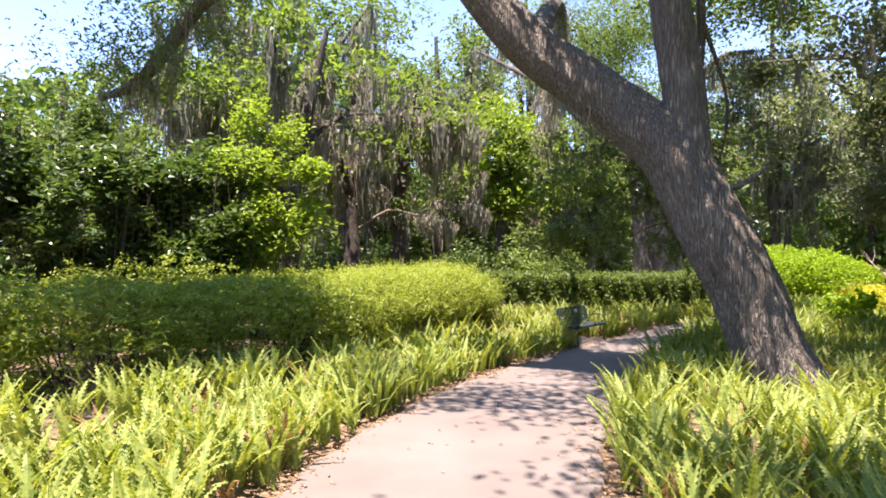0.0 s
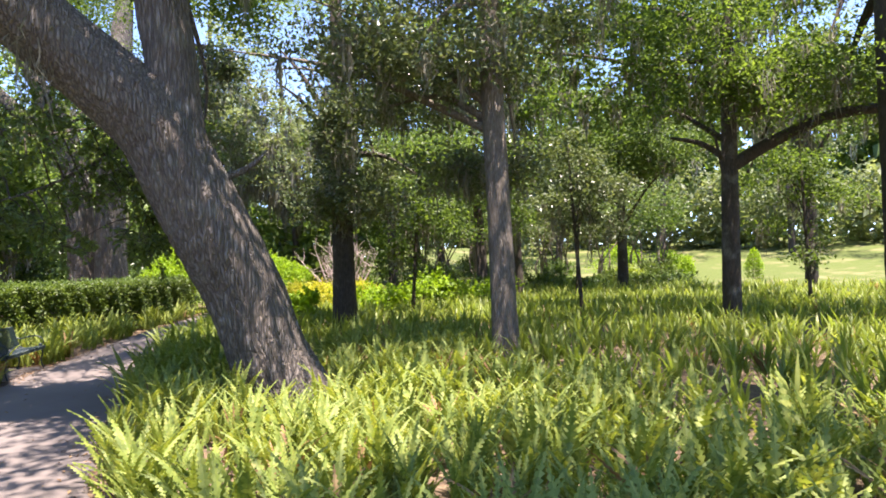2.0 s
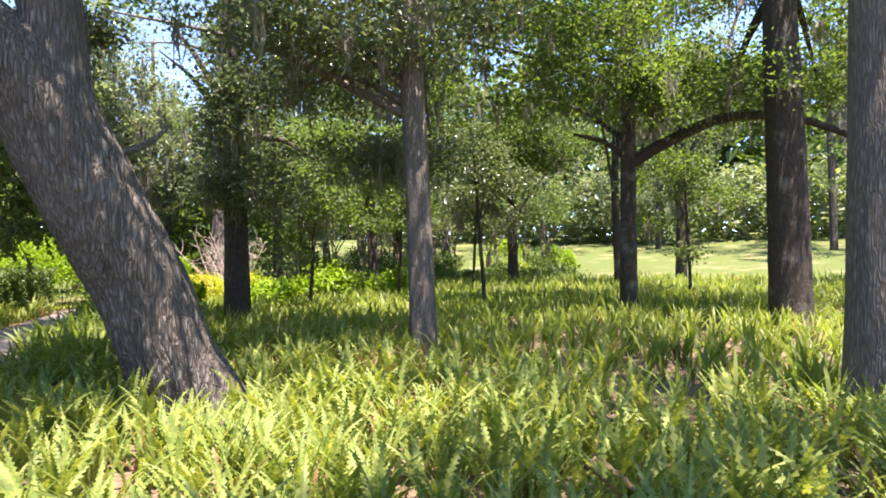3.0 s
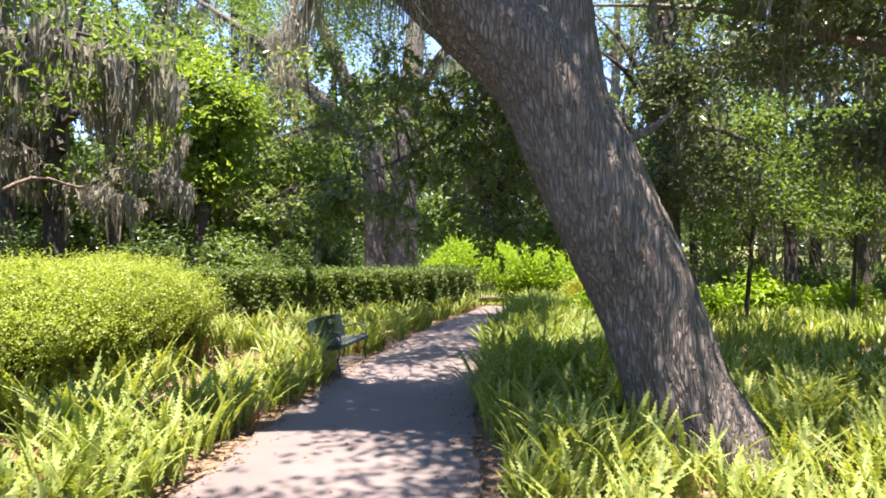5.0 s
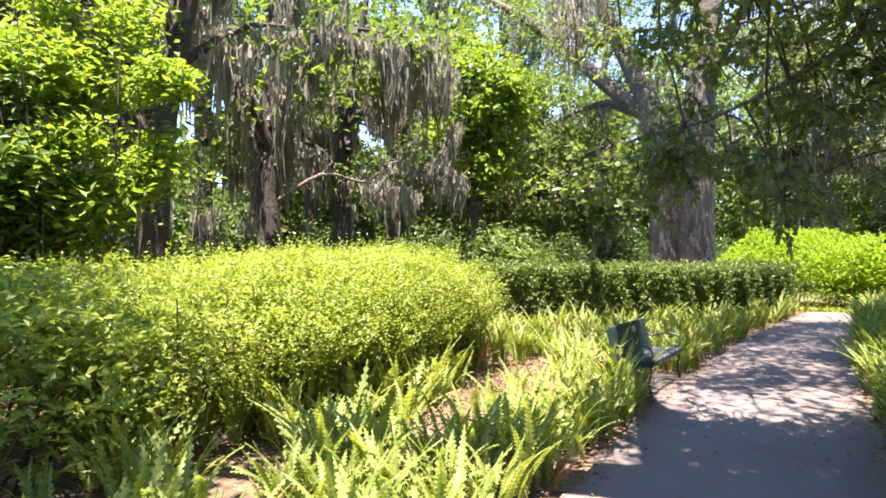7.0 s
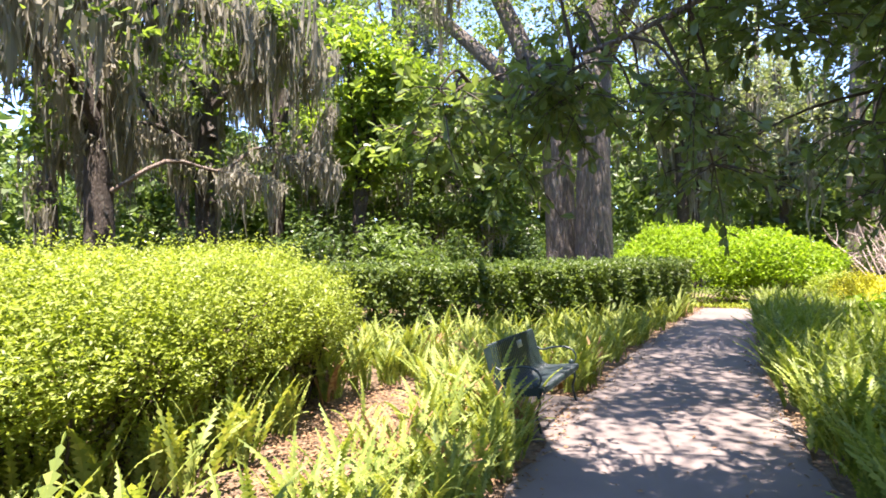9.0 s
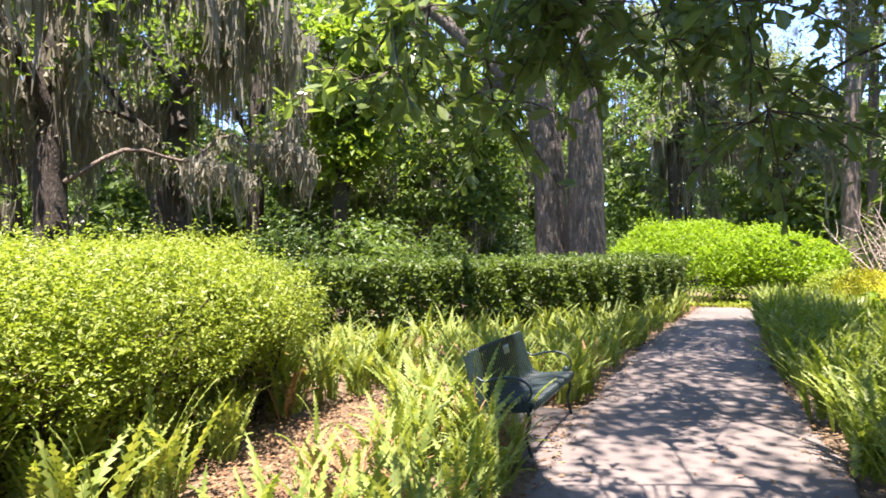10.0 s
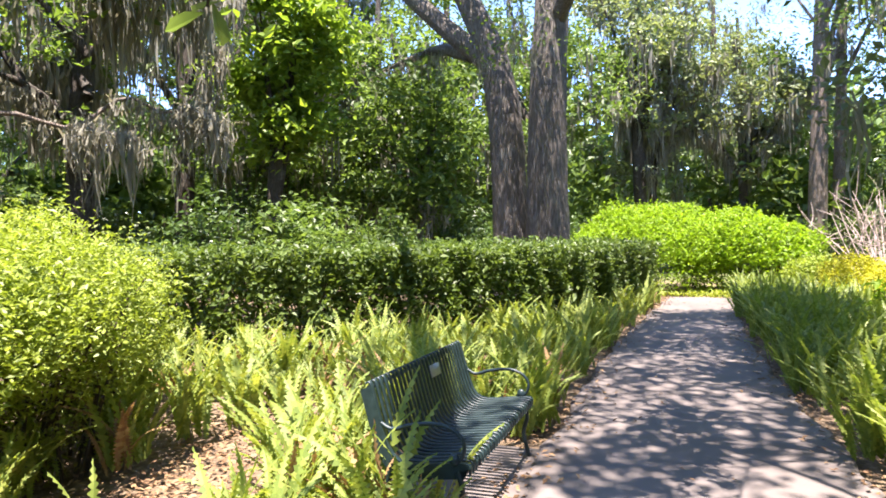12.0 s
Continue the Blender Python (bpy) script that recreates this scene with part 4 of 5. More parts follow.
def hedge():
    """A clipped hedge along the bend and the path, leaves over its faces."""
    line = smooth_line([(-13.5, 10.6), (-10.5, 11.4), (-8.2, 12.6), (-6.9, 14.1), (-6.45, 16.5), (-6.35, 19), (-6.3, 21.6)], 300)
    t = thing("clipped_hedge", (-7, 14, 0), "neatly clipped dark green hedge with glossy leaves", "hedge")
    n = 66000
    k = rng.integers(0, 299, n)
    tn = np.gradient(line, axis=0)
    tn /= np.linalg.norm(tn, axis=1)[:, None]
    nn = np.stack([tn[:, 1], -tn[:, 0]], -1)
    face = rng.random(n)
    deep = 0.5 * rng.random(n) ** 1.6
    off = np.where(face < 0.5, 0.62 - deep, np.where(face < 0.82, rng.uniform(-0.62, 0.62, n), -0.62 + deep))
    z = np.where((face >= 0.5) & (face < 0.82), 1.38 - deep, rng.uniform(0.0, 1.38, n))
    lump = 0.1 * np.sin(k * 0.21 + z) + 0.08 * np.sin(k * 0.53 + z * 5) + 0.04 * np.sin(k * 1.3 - z * 9)
    c = np.concatenate([line[k] + nn[k] * (off + lump * np.sign(off))[:, None], (z + 0.04 * np.sin(k * 0.3))[:, None]], 1)
    c += rng.normal(size=c.shape) * 0.03
    end = np.concatenate([np.tile(line[-1], (1500, 1)) + nn[-1] * rng.uniform(-0.6, 0.6, (1500, 1)) + tn[-1] * rng.uniform(-0.1, 0.12, (1500, 1)), rng.uniform(0.05, 1.38, (1500, 1))], 1)
    tagged(mesh_from("foliage", *leaf_quads(np.concatenate([c, end]), 0.095, 0.052, 0.6), L_HEDGE, t), kind="stuff")
    tip = line[rng.integers(0, 299, 900)] + rng.normal(size=(900, 2)) * 0.3
    up = np.concatenate([tip[:, None].repeat(7, 1), (1.34 + rng.uniform(0.04, 0.2, (900, 1)) * np.linspace(0, 1, 7))[..., None]], -1) + rng.normal(size=(900, 7, 3)) * 0.02
    tagged(mesh_from("new_growth", *leaf_quads(up.reshape(-1, 3), 0.075, 0.035, 0.1, droop=-0.8), L_WOODS, t), kind="stuff")
    pieces = []
    for s in range(0, 300, 4):
        b = line[s] + nn[s] * rng.uniform(-0.25, 0.25)
        pieces.append(tube_arrays([(*b, -0.05, 0.025), (*(b + rng.normal(size=2) * 0.1), 0.6, 0.018), (*(b + rng.normal(size=2) * 0.25), 1.2, 0.006)], 5, 8, 0.03, s))
    tagged(mesh_from("underwood", *joined(pieces), M_TWIG, t, True), kind="stuff")


hedge()
shrub("round_bush", "large rounded lime-green bush in full sun", -6.5, 25.4, (2.5, 2.2, 2.5), L_ROUND, (0.13, 0.05), 15000, "bush", 40, 0, True, 130, "", 2.2, 0, 1500)
shrub("round_bush", "rounded bright green bush in full sun", -4.0, 25.8, (1.9, 1.8, 2.1), L_ROUND, (0.13, 0.06), 11000, "bush", 36, 0, True, 131, "", 2.2, 0, 1200)
shrub("round_bush", "low rounded olive-green bush", -2.3, 24.0, (0.8, 0.8, 1.0), L_AZALEA, (0.09, 0.045), 4000, "bush", 6, 30, True, 132)
for k, (x, y, s) in enumerate(((-1.75, 20.6, 0.7), (-0.85, 19.6, 0.85), (0.4, 20.5, 0.8))):
    shrub("golden_shrub", "small golden-yellow leaved shrub in sun", x, y, (s, s, 1.15), L_GOLD, (0.06, 0.035), 4500, "shrub", 7, 60, True, 140 + k, "golden shrubs")

# tall dark evergreens behind the azaleas, and the sunlit lime shrub beside them
for k, (x, y, rx, h, lf, cnt) in enumerate([(-12.0, -2.2, 2.4, 6.4, L_DARK, 16000), (-11.8, 0.8, 2.2, 5.6, L_DARK, 16000), (-11.5, 3.0, 1.8, 5.0, L_DARK, 13000), (-14, -5.5, 2.6, 6.5, L_DARK, 9000)]):
    shrub("evergreen_shrub", "tall dense dark green evergreen shrub in shade", x, y, (rx, rx, h), lf, (0.2, 0.1), int(cnt * 0.85), "shrub", 16, 0, True, 150 + k, "evergreens", 2.2, 40)
shrub("lime_tree", "bright lime-green small tree in strong sun", -10.7, 4.5, (1.55, 1.6, 6.6), L_LIME, (0.15, 0.07), 10500, "tree", 16, 0, True, 160, "", 2.0, 64)
for k, (x, y, rx, h, lf) in enumerate([(-11.5, 15.5, 1.4, 2.6, L_WOODS), (-14.5, 15.5, 1.6, 2.8, L_DARK), (-11.8, 18.3, 1.3, 2.6, L_WOODS), (-17.0, 20.5, 1.8, 3.4, L_DARK), (-10.8, 23.5, 1.5, 2.4, L_DARK), (-13.5, 27.5, 2, 3.5, L_DARK), (-17, 11, 1.8, 2.4, L_DARK), (-19, 16, 2, 3, L_DARK), (-16, 6, 2, 3, L_DARK), (-21, 22, 2.4, 3.6, L_DARK), (-10, 28, 2, 2.6, L_DARK)]):
    shrub("understorey_shrub", "shaded leafy understorey shrub below the trees", x, y, (rx, rx, h), lf, (0.18, 0.09), 3000, "shrub", 12, 0, True, 170 + k, "understorey", 2.0, 22)
# sunlit yellow-green shrubs behind the glade
GLADE_SHRUBS = [(-1.1, 15.6, 1.0, 1.1, L_ROUND), (0.3, 20.5, 1.3, 1.2, L_ROUND), (2.8, 19.0, 1.2, 1.5, L_ROUND), (1.3, 17.5, 0.9, 1.1, L_ROUND), (5.0, 19.8, 1.2, 1.3, L_ROUND)]
LAWN_SHRUBS = [(2.5, 38.5, 2.2, 2.6, L_WOODS), (6.0, 39.5, 2.2, 2.2, L_WOODS), (9.3, 39, 2.0, 2.4, L_WOODS), (-0.5, 35.0, 2.0, 2.8, L_WOODS), (12.5, 40, 1.8, 1.6, L_WOODS), (10.0, 31, 1.7, 1.5, L_WOODS), (13.2, 30.5, 1.6, 1.2, L_HEDGE), (7.2, 32, 1.7, 1.6, L_WOODS), (4.2, 31.5, 1.6, 1.7, L_HEDGE), (14.5, 33, 1.4, 1.4, L_AZALEA), (17.5, 35, 1.5, 1.6, L_HEDGE), (9.0, 29.0, 1.3, 1.1, L_HEDGE), (11.6, 29.4, 1.2, 0.9, L_WOODS), (14.6, 29.6, 1.4, 1.0, L_HEDGE), (16.6, 30.6, 1.3, 0.9, L_WOODS), (6.4, 28.4, 1.3, 1.2, L_WOODS), (18.6, 36.0, 1.6, 2.0, L_ROUND), (16.0, 38.5, 2.0, 2.4, L_ROUND)]
for k, (x, y, rx, h, lf) in enumerate(GLADE_SHRUBS + LAWN_SHRUBS):
    shrub("sunlit_shrub", "yellow-green shrub catching the sun behind ferns", x, y, (rx, rx, h), lf, (0.17, 0.085), 1900, "shrub", 9, 40, True, 190 + k, "sunlit shrubs", 2.0, 16)


for k, (x, y, h) in enumerate(shrub_later):
    shrub("sapling", "small bright green conifer sapling on the lawn", x, y, (0.55, 0.55, h), L_ROUND, (0.16, 0.06), 1500, "tree", 8, 0, True, 230 + k, "saplings", 1.4)


def bare_shrub(x, y, h, spread):
    t = thing("bare_shrub", (x, y, 0), "leafless pinkish-grey twiggy shrub", "shrub")
    r = np.random.default_rng(5)
    pieces = []
    for _ in range(26):
        a, e = r.uniform(0, 6.28), r.uniform(0.3, 1.0)
        tip = np.array((x + spread * e * math.cos(a), y + spread * e * math.sin(a), h * r.uniform(0.6, 1.0)))
        b = np.array((x + 0.1 * math.cos(a), y + 0.1 * math.sin(a), -0.05))
        m = (b + tip) / 2 + r.normal(size=3) * 0.12
        pieces.append(tube_arrays([(*b, 0.03), (*m, 0.02), (*tip, 0.006)], 5, 10, 0.03, int(r.integers(1e6))))
        for _ in range(9):
            f = r.uniform(0.35, 0.95)
            s = b + (tip - b) * f
            q = s + r.normal(size=3) * 0.3 + (0, 0, 0.3)
            pieces.append(tube_arrays([(*s, 0.010), (*((s + q) / 2 + r.normal(size=3) * 0.04), 0.007), (*q, 0.003)], 4, 5, 0.02, 1))
    tagged(mesh_from("twig_mass", *joined(pieces), M_BARE, t, True), kind="stuff")


bare_shrub(-0.55, 25.5, 3.0, 1.9)

# crape myrtles along the far bed
for k in range(9):
    x, y = 3.5 + 1.75 * k + rng.uniform(-0.5, 0.5), 37 - 0.25 * k + rng.uniform(-1, 1)
    z = float(ground_z(x, y))
    r = np.random.default_rng(300 + k)
    trunks = [[(x + 0.1 * r.normal(), y + 0.1 * r.normal(), z - 0.1, 0.07), (x + 0.3 * r.normal(), y + 0.2 * r.normal(), z + 1.5, 0.05), (x + 0.8 * r.normal(), y + 0.5 * r.normal(), z + 3.6, 0.02)] for _ in range(6)]
    tree("crape_myrtle", "many-stemmed crape myrtle with pale bare stems", trunks, (in_ellipsoid(50, (x, y, z + 4.6), (1.6, 1.4, 1.6), 0.3, r), 30, (0.4, 0.4, 0.25)), L_WOODS, BARK_PINE, (), None, 6, 10, 0, 300 + k, (0.2, 0.1), 0.4, "crape myrtles")


# ---------------------------------------------------------------- bench
def tube_bm(pts, radius, sides=8, n=24):
    v, f = tube_arrays([(*p, radius) for p in pts], sides, n, 0.0)
    return v, f


def bench():
    m = pose(-4.377, 8.864, 0.014, 0, 0, 8.0)
    t = thing("park_bench", (0, 0, 0), "dark green coated steel strap bench on concrete", "bench")
    ln = 1.44
    # side profile: seat front roll, dished seat, curved up into a raked back (x to the front)
    prof = smooth_line([(-0.005, 0.375), (0.0, 0.42), (-0.035, 0.438), (-0.16, 0.425), (-0.34, 0.405), (-0.43, 0.42), (-0.485, 0.48), (-0.535, 0.62), (-0.585, 0.79), (-0.605, 0.835), (-0.63, 0.83)], 34)
    prof[:, 1] = 0.01 + prof[:, 1] * 0.9
    tn = np.gradient(prof, axis=0)
    tn /= np.linalg.norm(tn, axis=1)[:, None]
    nn = np.stack([-tn[:, 1], tn[:, 0]], -1)
    w, th = 0.0135, 0.005
    v = []
    for sy, sn in ((-1, -1), (1, -1), (1, 1), (-1, 1)):
        v.append(np.stack([prof[:, 0] + sn * nn[:, 0] * th, np.full(34, sy * w), prof[:, 1] + sn * nn[:, 1] * th], -1))
    v = np.stack(v, 1).reshape(-1, 3)
    f = [[4 * i + k, 4 * i + (k + 1) % 4, 4 * i + 4 + (k + 1) % 4, 4 * i + 4 + k] for i in range(33) for k in range(4)] + [[0, 1, 2, 3], [132, 135, 134, 133]]
    strap = mesh_from("strap", v, np.array(f), M_BENCH, t, True)
    count = 27
    for k in range(count):
        o = strap if k == 0 else strap.copy()
        if k:
            scene.collection.objects.link(o)
        o.location = (0, -ln / 2 + 0.012 + (ln - 0.024) * k / (count - 1), 0)
    for s in (-1, 1):
        y = s * ln / 2
        # broad end panel of the frame, following the seat and back
        outer = [(p[0] - 0.0, p[1]) for p in prof[3:-5]]
        vv, ff = [], []
        for i, (px, pz) in enumerate(outer):
            nx, nz = nn[3 + i]
            for dy, dn in ((-0.008, 0.07), (0.008, 0.07), (0.008, -0.006), (-0.008, -0.006)):
                vv.append((px + nx * dn, y + dy, pz + nz * dn))
        q = len(outer)
        ff = [[4 * i + k, 4 * i + (k + 1) % 4, 4 * i + 4 + (k + 1) % 4, 4 * i + 4 + k] for i in range(q - 1) for k in range(4)] + [[0, 1, 2, 3], [4 * q - 4, 4 * q - 1, 4 * q - 2, 4 * q - 3]]
        mesh_from("end_frame", vv, np.array(ff), M_BENCH, t)
        arm = mesh_from("armrest", *tube_bm([(-0.53, y, 0.565), (-0.46, y, 0.54), (-0.34, y, 0.57), (-0.18, y, 0.585), (-0.07, y, 0.55), (-0.03, y, 0.485), (-0.06, y, 0.42), (-0.11, y, 0.405)], 0.011), M_BENCH, t, True)
        bm = bmesh.new()
        bmesh.ops.create_uvsphere(bm, u_segments=10, v_segments=8, radius=0.034)
        bmesh.ops.scale(bm, vec=(1, 0.6, 1), verts=bm.verts)
        bmesh.ops.translate(bm, vec=(-0.09, y, 0.42), verts=bm.verts)
        part("scroll", bm, M_BENCH, arm)
        mesh_from("leg", *tube_bm([(-0.07, y, 0.37), (-0.045, y, 0.27), (-0.075, y, 0.15), (-0.03, y, 0.0)], 0.016), M_BENCH, t, True)
        mesh_from("leg", *tube_bm([(-0.47, y, 0.385), (-0.49, y, 0.27), (-0.48, y, 0.12), (-0.53, y, 0.0)], 0.016), M_BENCH, t, True)
    for x, z in ((-0.03, 0.365), (-0.45, 0.365), (-0.61, 0.735)):
        mesh_from("rail", *tube_bm([(x, -ln / 2, z), (x, 0, z), (x, ln / 2, z)], 0.012, 8, 6), M_BENCH, t, True)
    bm = bmesh.new()
    bmesh.ops.create_cube(bm, size=1)
    bmesh.ops.scale(bm, vec=(0.006, 0.15, 0.075), verts=bm.verts)
    bmesh.ops.bevel(bm, geom=bm.edges[:], offset=0.002, segments=1)
    bmesh.ops.rotate(bm, cent=(0, 0, 0), matrix=Matrix.Rotation(radians(-16), 3, "Y"), verts=bm.verts)
    bmesh.ops.translate(bm, vec=(-0.555, 0.12, 0.675), verts=bm.verts)
    part("plaque", bm, M_PLAQUE, t, "small pale metal plaque")
    t.matrix_world = m @ Matrix.Diagonal((0.86, 0.956, 0.985, 1))


bench()
bm = bmesh.new()
bmesh.ops.create_cube(bm, size=1)
bmesh.ops.scale(bm, vec=(1.05, 1.62, 0.1), verts=bm.verts)
bmesh.ops.bevel(bm, geom=bm.edges[:], offset=0.012, segments=2)
pad = part("pavement_pad", bm, M_PATH)
pad.matrix_world = pose(-4.72, 8.85, -0.034, 0, 0, 7.5)
tagged(pad, "small concrete pad under the bench beside the path", "pavement", kind="structure")


# ---------------------------------------------------------------- ferns
def fern(fronds, pinnae, seed, ln=0.54, spread=1.0):
    """A sword fern: arching fronds of narrow leaflets in pairs."""
    r = np.random.default_rng(seed)
    vs, fs, off = [], [], 0
    for _ in range(fronds):
        a, l = r.uniform(0, 6.28), ln * r.uniform(0.6, 1.15)
        th0, bend = r.uniform(1.25, 1.57), r.uniform(0.25, 1.35) * spread
        n = pinnae + 1
        s = np.linspace(0, 1, n)
        th = th0 - bend * s**1.6
        x, z = np.cumsum(np.cos(th)) * l / n, np.cumsum(np.sin(th)) * l / n
        x -= x[0]
        tw = r.uniform(-0.5, 0.5)
        ca, sa = math.cos(a), math.sin(a)
        c = np.stack([x * ca, x * sa, z], -1) + (r.normal() * 0.04, r.normal() * 0.04, 0)
        side = np.array((-sa, ca, tw * 0.6))
        fwd = np.gradient(c, axis=0)
        wid = (0.039 if pinnae < 20 else 0.033) * (l / 0.54) ** 0.5 * np.sin(np.pi * np.clip(0.12 + 0.86 * s, 0, 1)) ** 0.7
        step = l / n
        q = fwd / (np.linalg.norm(fwd, axis=1)[:, None] + 1e-9) * step * (0.72 if pinnae < 20 else 0.78)
        for sg in (-1, 1):
            for i in range(1, n):
                tip = c[i] + sg * side * wid[i] + fwd[i] * 0.6 - (0, 0, 0.010)
                vs += [c[i] - q[i], tip, c[i] + q[i]]
                fs.append((off, off + 1, off + 2))
                off += 3
    return np.array(vs), np.array(fs)


def frond_plant(fronds, seed, ln=0.65):
    """The same plant for farther off: each frond a tapered arching blade."""
    r = np.random.default_rng(seed)
    vs, fs, off = [], [], 0
    for _ in range(fronds):
        a, l = r.uniform(0, 6.28), ln * r.uniform(0.6, 1.2)
        th0, bend = r.uniform(1.25, 1.57), r.uniform(0.2, 1.3)
        s = np.linspace(0, 1, 4)
        th = th0 - bend * s**1.6
        x, z = np.cumsum(np.cos(th)) * l / 4, np.cumsum(np.sin(th)) * l / 4
        ca, sa = math.cos(a), math.sin(a)
        for i in range(4):
            w = 0.017 * (0.4, 1.0, 0.85, 0.05)[i]
            vs += [(x[i] * ca - sa * w, x[i] * sa + ca * w, z[i]), (x[i] * ca + sa * w, x[i] * sa - ca * w, z[i])]
        for i in range(3):
            b = off + 2 * i
            fs.append((b, b + 1, b + 3, b + 2))
        off += 8
    return np.array(vs), np.array(fs)


FINE_FERNS = [fern(10, 20, s + 50, 0.52) for s in range(6)]
NEAR_FERNS = [fern(10, 13, s, 0.56, 0.8) for s in range(6)]
UPRIGHT_FERNS = [fern(10, 20, s + 80, 0.58, 0.8) for s in range(6)]
TALL_FERNS = [fern(11, 20, s + 20, 0.66, 1.0) for s in range(5)]
FAR_FERNS = [frond_plant(9, s, 0.52) for s in range(6)]


def bed(name, label, box, density, templates, keep, size=(0.7, 1.25), mat=L_FERN, dry=0.06):
    x0, x1, y0, y1 = box
    n = int((x1 - x0) * (y1 - y0) * density)
    p = np.stack([rng.uniform(x0, x1, n), rng.uniform(y0, y1, n), np.zeros(n)], -1)
    p = p[keep(p)]
    p[:, 2] = ground_z(p[:, 0], p[:, 1]) - 0.03
    for o in TRUNKS:
        p = p[np.hypot(p[:, 0] - o[0], p[:, 1] - o[1]) > o[2]]
    s = rng.uniform(*size, len(p))
    d = rng.random(len(p)) < dry
    tagged(mesh_from(name, *scatter(templates, p[~d], s[~d]), mat), label, "ferns", kind="stuff")
    if d.any():
        tagged(mesh_from("dry_fern_bed", *scatter(templates, p[d], s[d] * 0.8, 0.3), L_FERN_DRY), "withered tan fern fronds among the green", "ferns", kind="stuff")


TRUNKS = [(0.55, 5.54, 0.72), (3.55, 7.9, 0.3), (0.5, 13.7, 0.35), (9.4, 11.7, 0.3), (11.25, 8.75, 0.5), (6.75, 2.85, 0.5)]


def side_east(a, b):
    def keep(p):
        s, k, d = path_gap(p)
        d = d + 1.05 - HALF[k]
        return (s > 0) & (d > a) & (d < b)
    return keep


def side_west(a, b, bare=True):
    def keep(p):
        s, k, d = path_gap(p)
        d = d + 1.05 - HALF[k]
        ok = (s < 0) & (d > a) & (d < b)
        # bare, litter-strewn soil in front of the azaleas, and the bench's pad
        u = p[:, 0] + 5.62 + 0.42 * (p[:, 1] - 7.1)
        ok &= ~(((u / 0.68) ** 2 + ((p[:, 1] - 7.4) / 2.9) ** 2 < 1) & (rng.random(len(p)) < 0.93))
        q = np.array(pose(-4.72, 8.85, 0, 0, 0, 7.5).inverted())
        l = p @ q[:3, :3].T + q[:3, 3]
        return ok & ~((np.abs(l[:, 0]) < 0.56) & (l[:, 1] > -0.66) & (l[:, 1] < 0.86))
    return keep


def hedge_side(p):
    return (p[:, 1] < 10.6 + np.clip(p[:, 0] + 13, 0, 7.2) * 0.48) | (p[:, 0] > -5.75)


bed("fern_bed", "sunlit sword ferns along the west edge of the path", (-7, 4, -8, 11), 22, FINE_FERNS, lambda p: side_west(1.18, 2.4)(p), (0.8, 1.35), dry=0.1)
bed("fern_bed", "sword ferns in front of the clipped hedge", (-9.5, -4, 8, 22), 12, FINE_FERNS, lambda p: side_west(1.15, 3.9)(p) & hedge_side(p), (0.9, 1.5))
bed("fern_bed", "shaded ferns between the azaleas and the hedge", (-10.8, -6.2, 9.0, 13), 8, NEAR_FERNS, lambda p: hedge_side(p) & (p[:, 0] < -6.4), (0.7, 1.2), dry=0.12)
bed("fern_bed", "shaded sword ferns below the azaleas", (-8, 2, -8, 9.5), 8, NEAR_FERNS, lambda p: side_west(2.3, 4.2)(p), (0.8, 1.3), dry=0.03)
bed("fern_bed", "ferns growing out from under the azaleas", (-6.9, -5.5, 2.8, 7.8), 9, FINE_FERNS, lambda p: (p[:, 0] < -5.75 - 0.12 * (p[:, 1] - 4)) & (p[:, 0] < -6.25 - 0.42 * (p[:, 1] - 7.1)), (0.8, 1.3), dry=0.08)
bed("fern_bed", "upright sword ferns bordering the east edge of the path", (-4.5, 9.5, -8, 9.5), 16, UPRIGHT_FERNS, side_east(1.2, 3.6), (0.75, 1.3))
bed("fern_bed", "sword ferns round the leaning oak", (-4.5, 9.5, -8, 9.5), 15, NEAR_FERNS, side_east(3.6, 6.4), (0.75, 1.3))
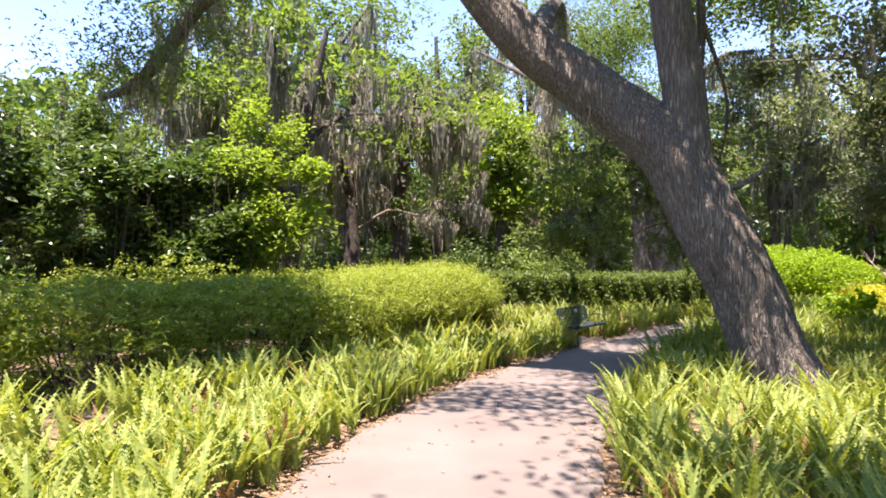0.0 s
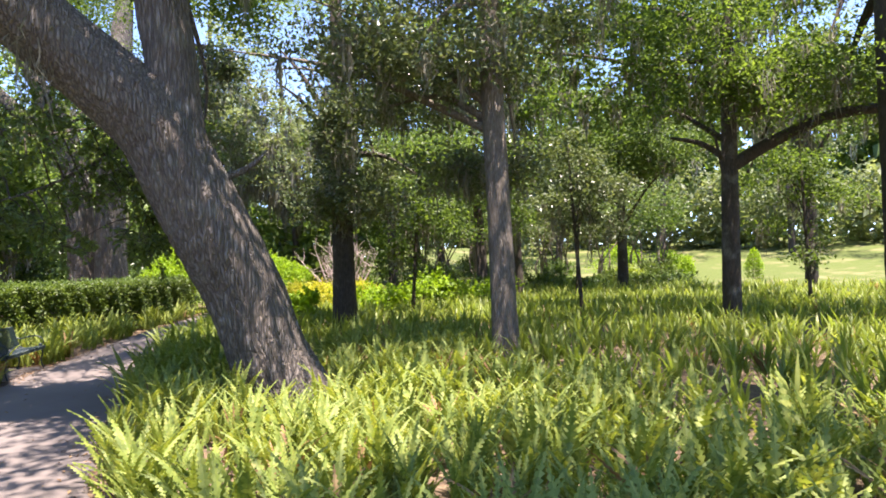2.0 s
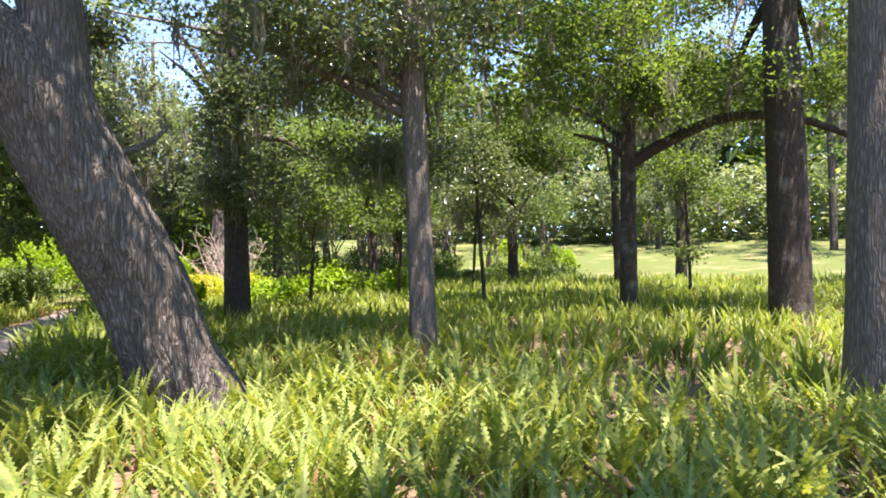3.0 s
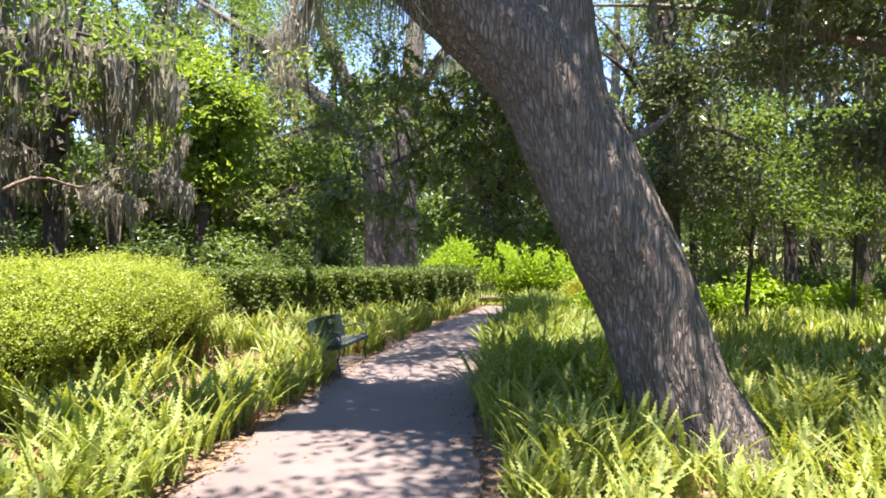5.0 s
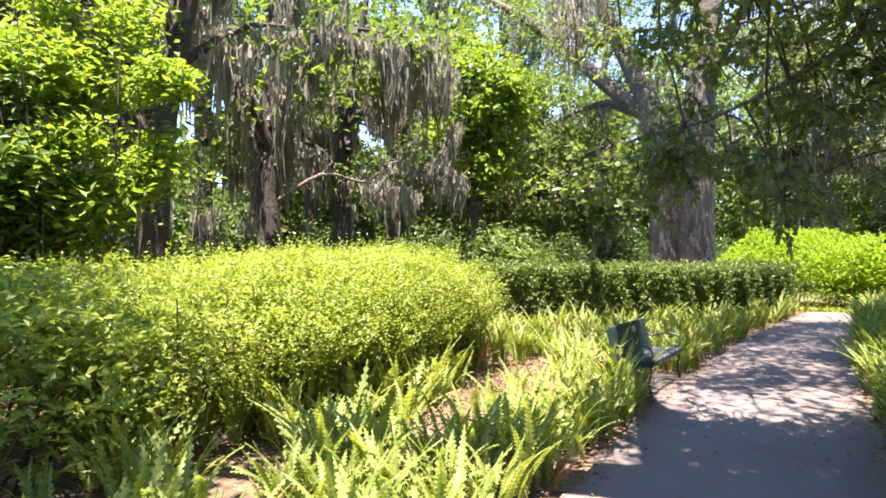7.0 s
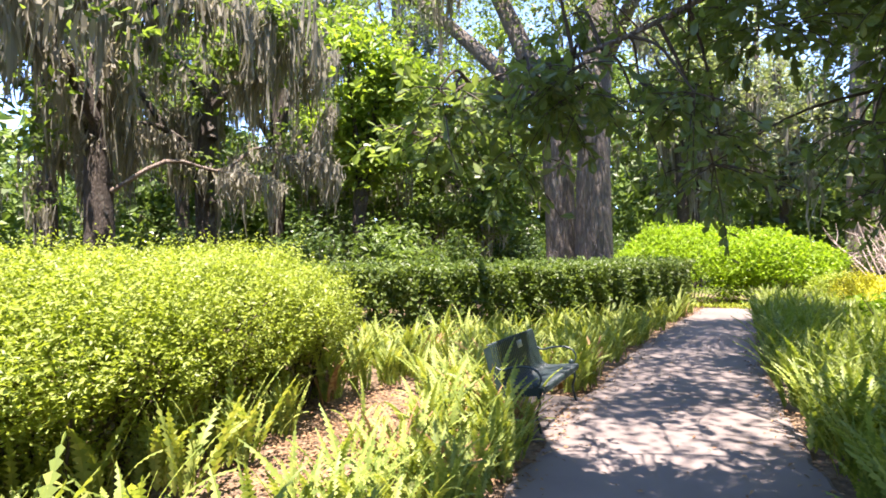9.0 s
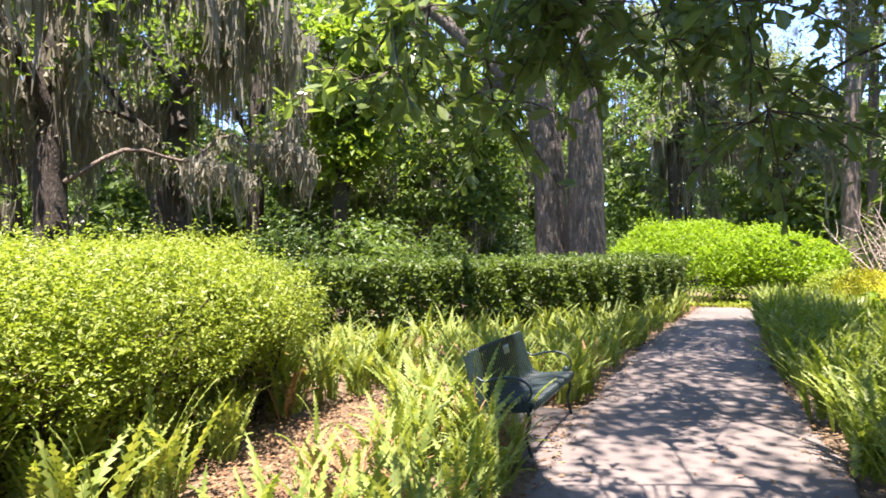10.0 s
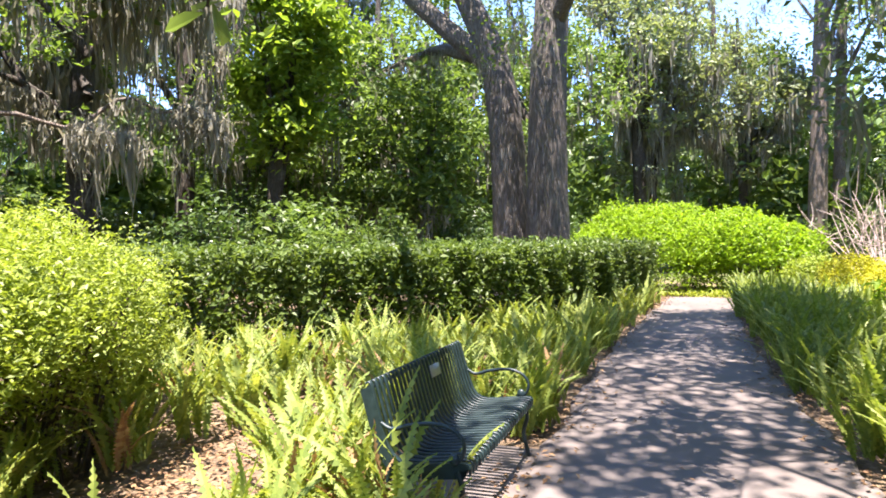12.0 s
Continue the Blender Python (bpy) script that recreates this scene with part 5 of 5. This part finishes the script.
bed("tall_fern_bed", "tall dense ferns beside the path", (-4.2, 2.0, 6.2, 22), 13, TALL_FERNS, side_east(1.08, 2.9), (0.95, 1.3), L_TALL_SHADED, 0.0)
# The glade's shade is partly in these ferns' own duller colour.
bed("far_fern_bed", "shaded fern carpet under the glade trees", (-4, 16, -8, 21), 9, FAR_FERNS, side_east(6.2, 22), (0.85, 1.4), L_TALL_SHADED, 0.03)
bed("far_fern_bed", "shaded ferns behind the leaning oak", (-4, 8, 9.2, 21), 9, FAR_FERNS, side_east(2.7, 6.3), (0.85, 1.4), L_TALL_SHADED, 0.03)
bed("far_fern_bed", "fern carpet at the back of the glade", (-2, 24, 14, 33), 4, FAR_FERNS, lambda p: np.hypot(p[:, 0] - 1, p[:, 1] - 4) < 29, (0.9, 1.5), L_TALL_SHADED, 0.02)

# short sunlit grass where the path ends
GRASS = [frond_plant(8, s + 30, 0.14) for s in range(4)]
bed("lawn_grass", "short yellow-green grass in sun at the end of the path", (-8, 0, 22.3, 24.4), 60, GRASS, lambda p: (p[:, 1] > 22.65) | (np.abs(p[:, 0] + 4.8) > 1.0), (0.7, 1.3), L_GRASS, 0.0)

# fallen leaves along the edges of the path and over the bare soil
k = rng.integers(0, 160, 5000)
sd = np.where(rng.random(5000) < 0.5, -1, 1) * (HALF[k] + 0.05 + rng.normal(size=5000) * 0.09)
lp = np.concatenate([CENTRE[k] + nor[k] * sd[:, None] + rng.normal(size=(5000, 2)) * 0.1, np.full((5000, 1), 0.034)], 1)
lp[np.abs(sd) > HALF[k], 2] = 0.02
sy = rng.normal(size=4200) * 1.4
soil = np.stack([-5.62 - 0.42 * sy + rng.normal(size=4200) * 0.45, 7.1 + sy, np.full(4200, 0.02)], -1)
strewn = CENTRE[rng.integers(0, 160, 160)] + rng.uniform(-0.9, 0.9, (160, 2))
lp = np.concatenate([lp, soil, np.concatenate([strewn, np.full((160, 1), 0.04)], 1)])
tagged(mesh_from("leaf_litter", *leaf_quads(lp, 0.052, 0.024, 3.0), L_LITTER), "dry brown oak leaves fallen along the path", "leaf litter", kind="stuff")
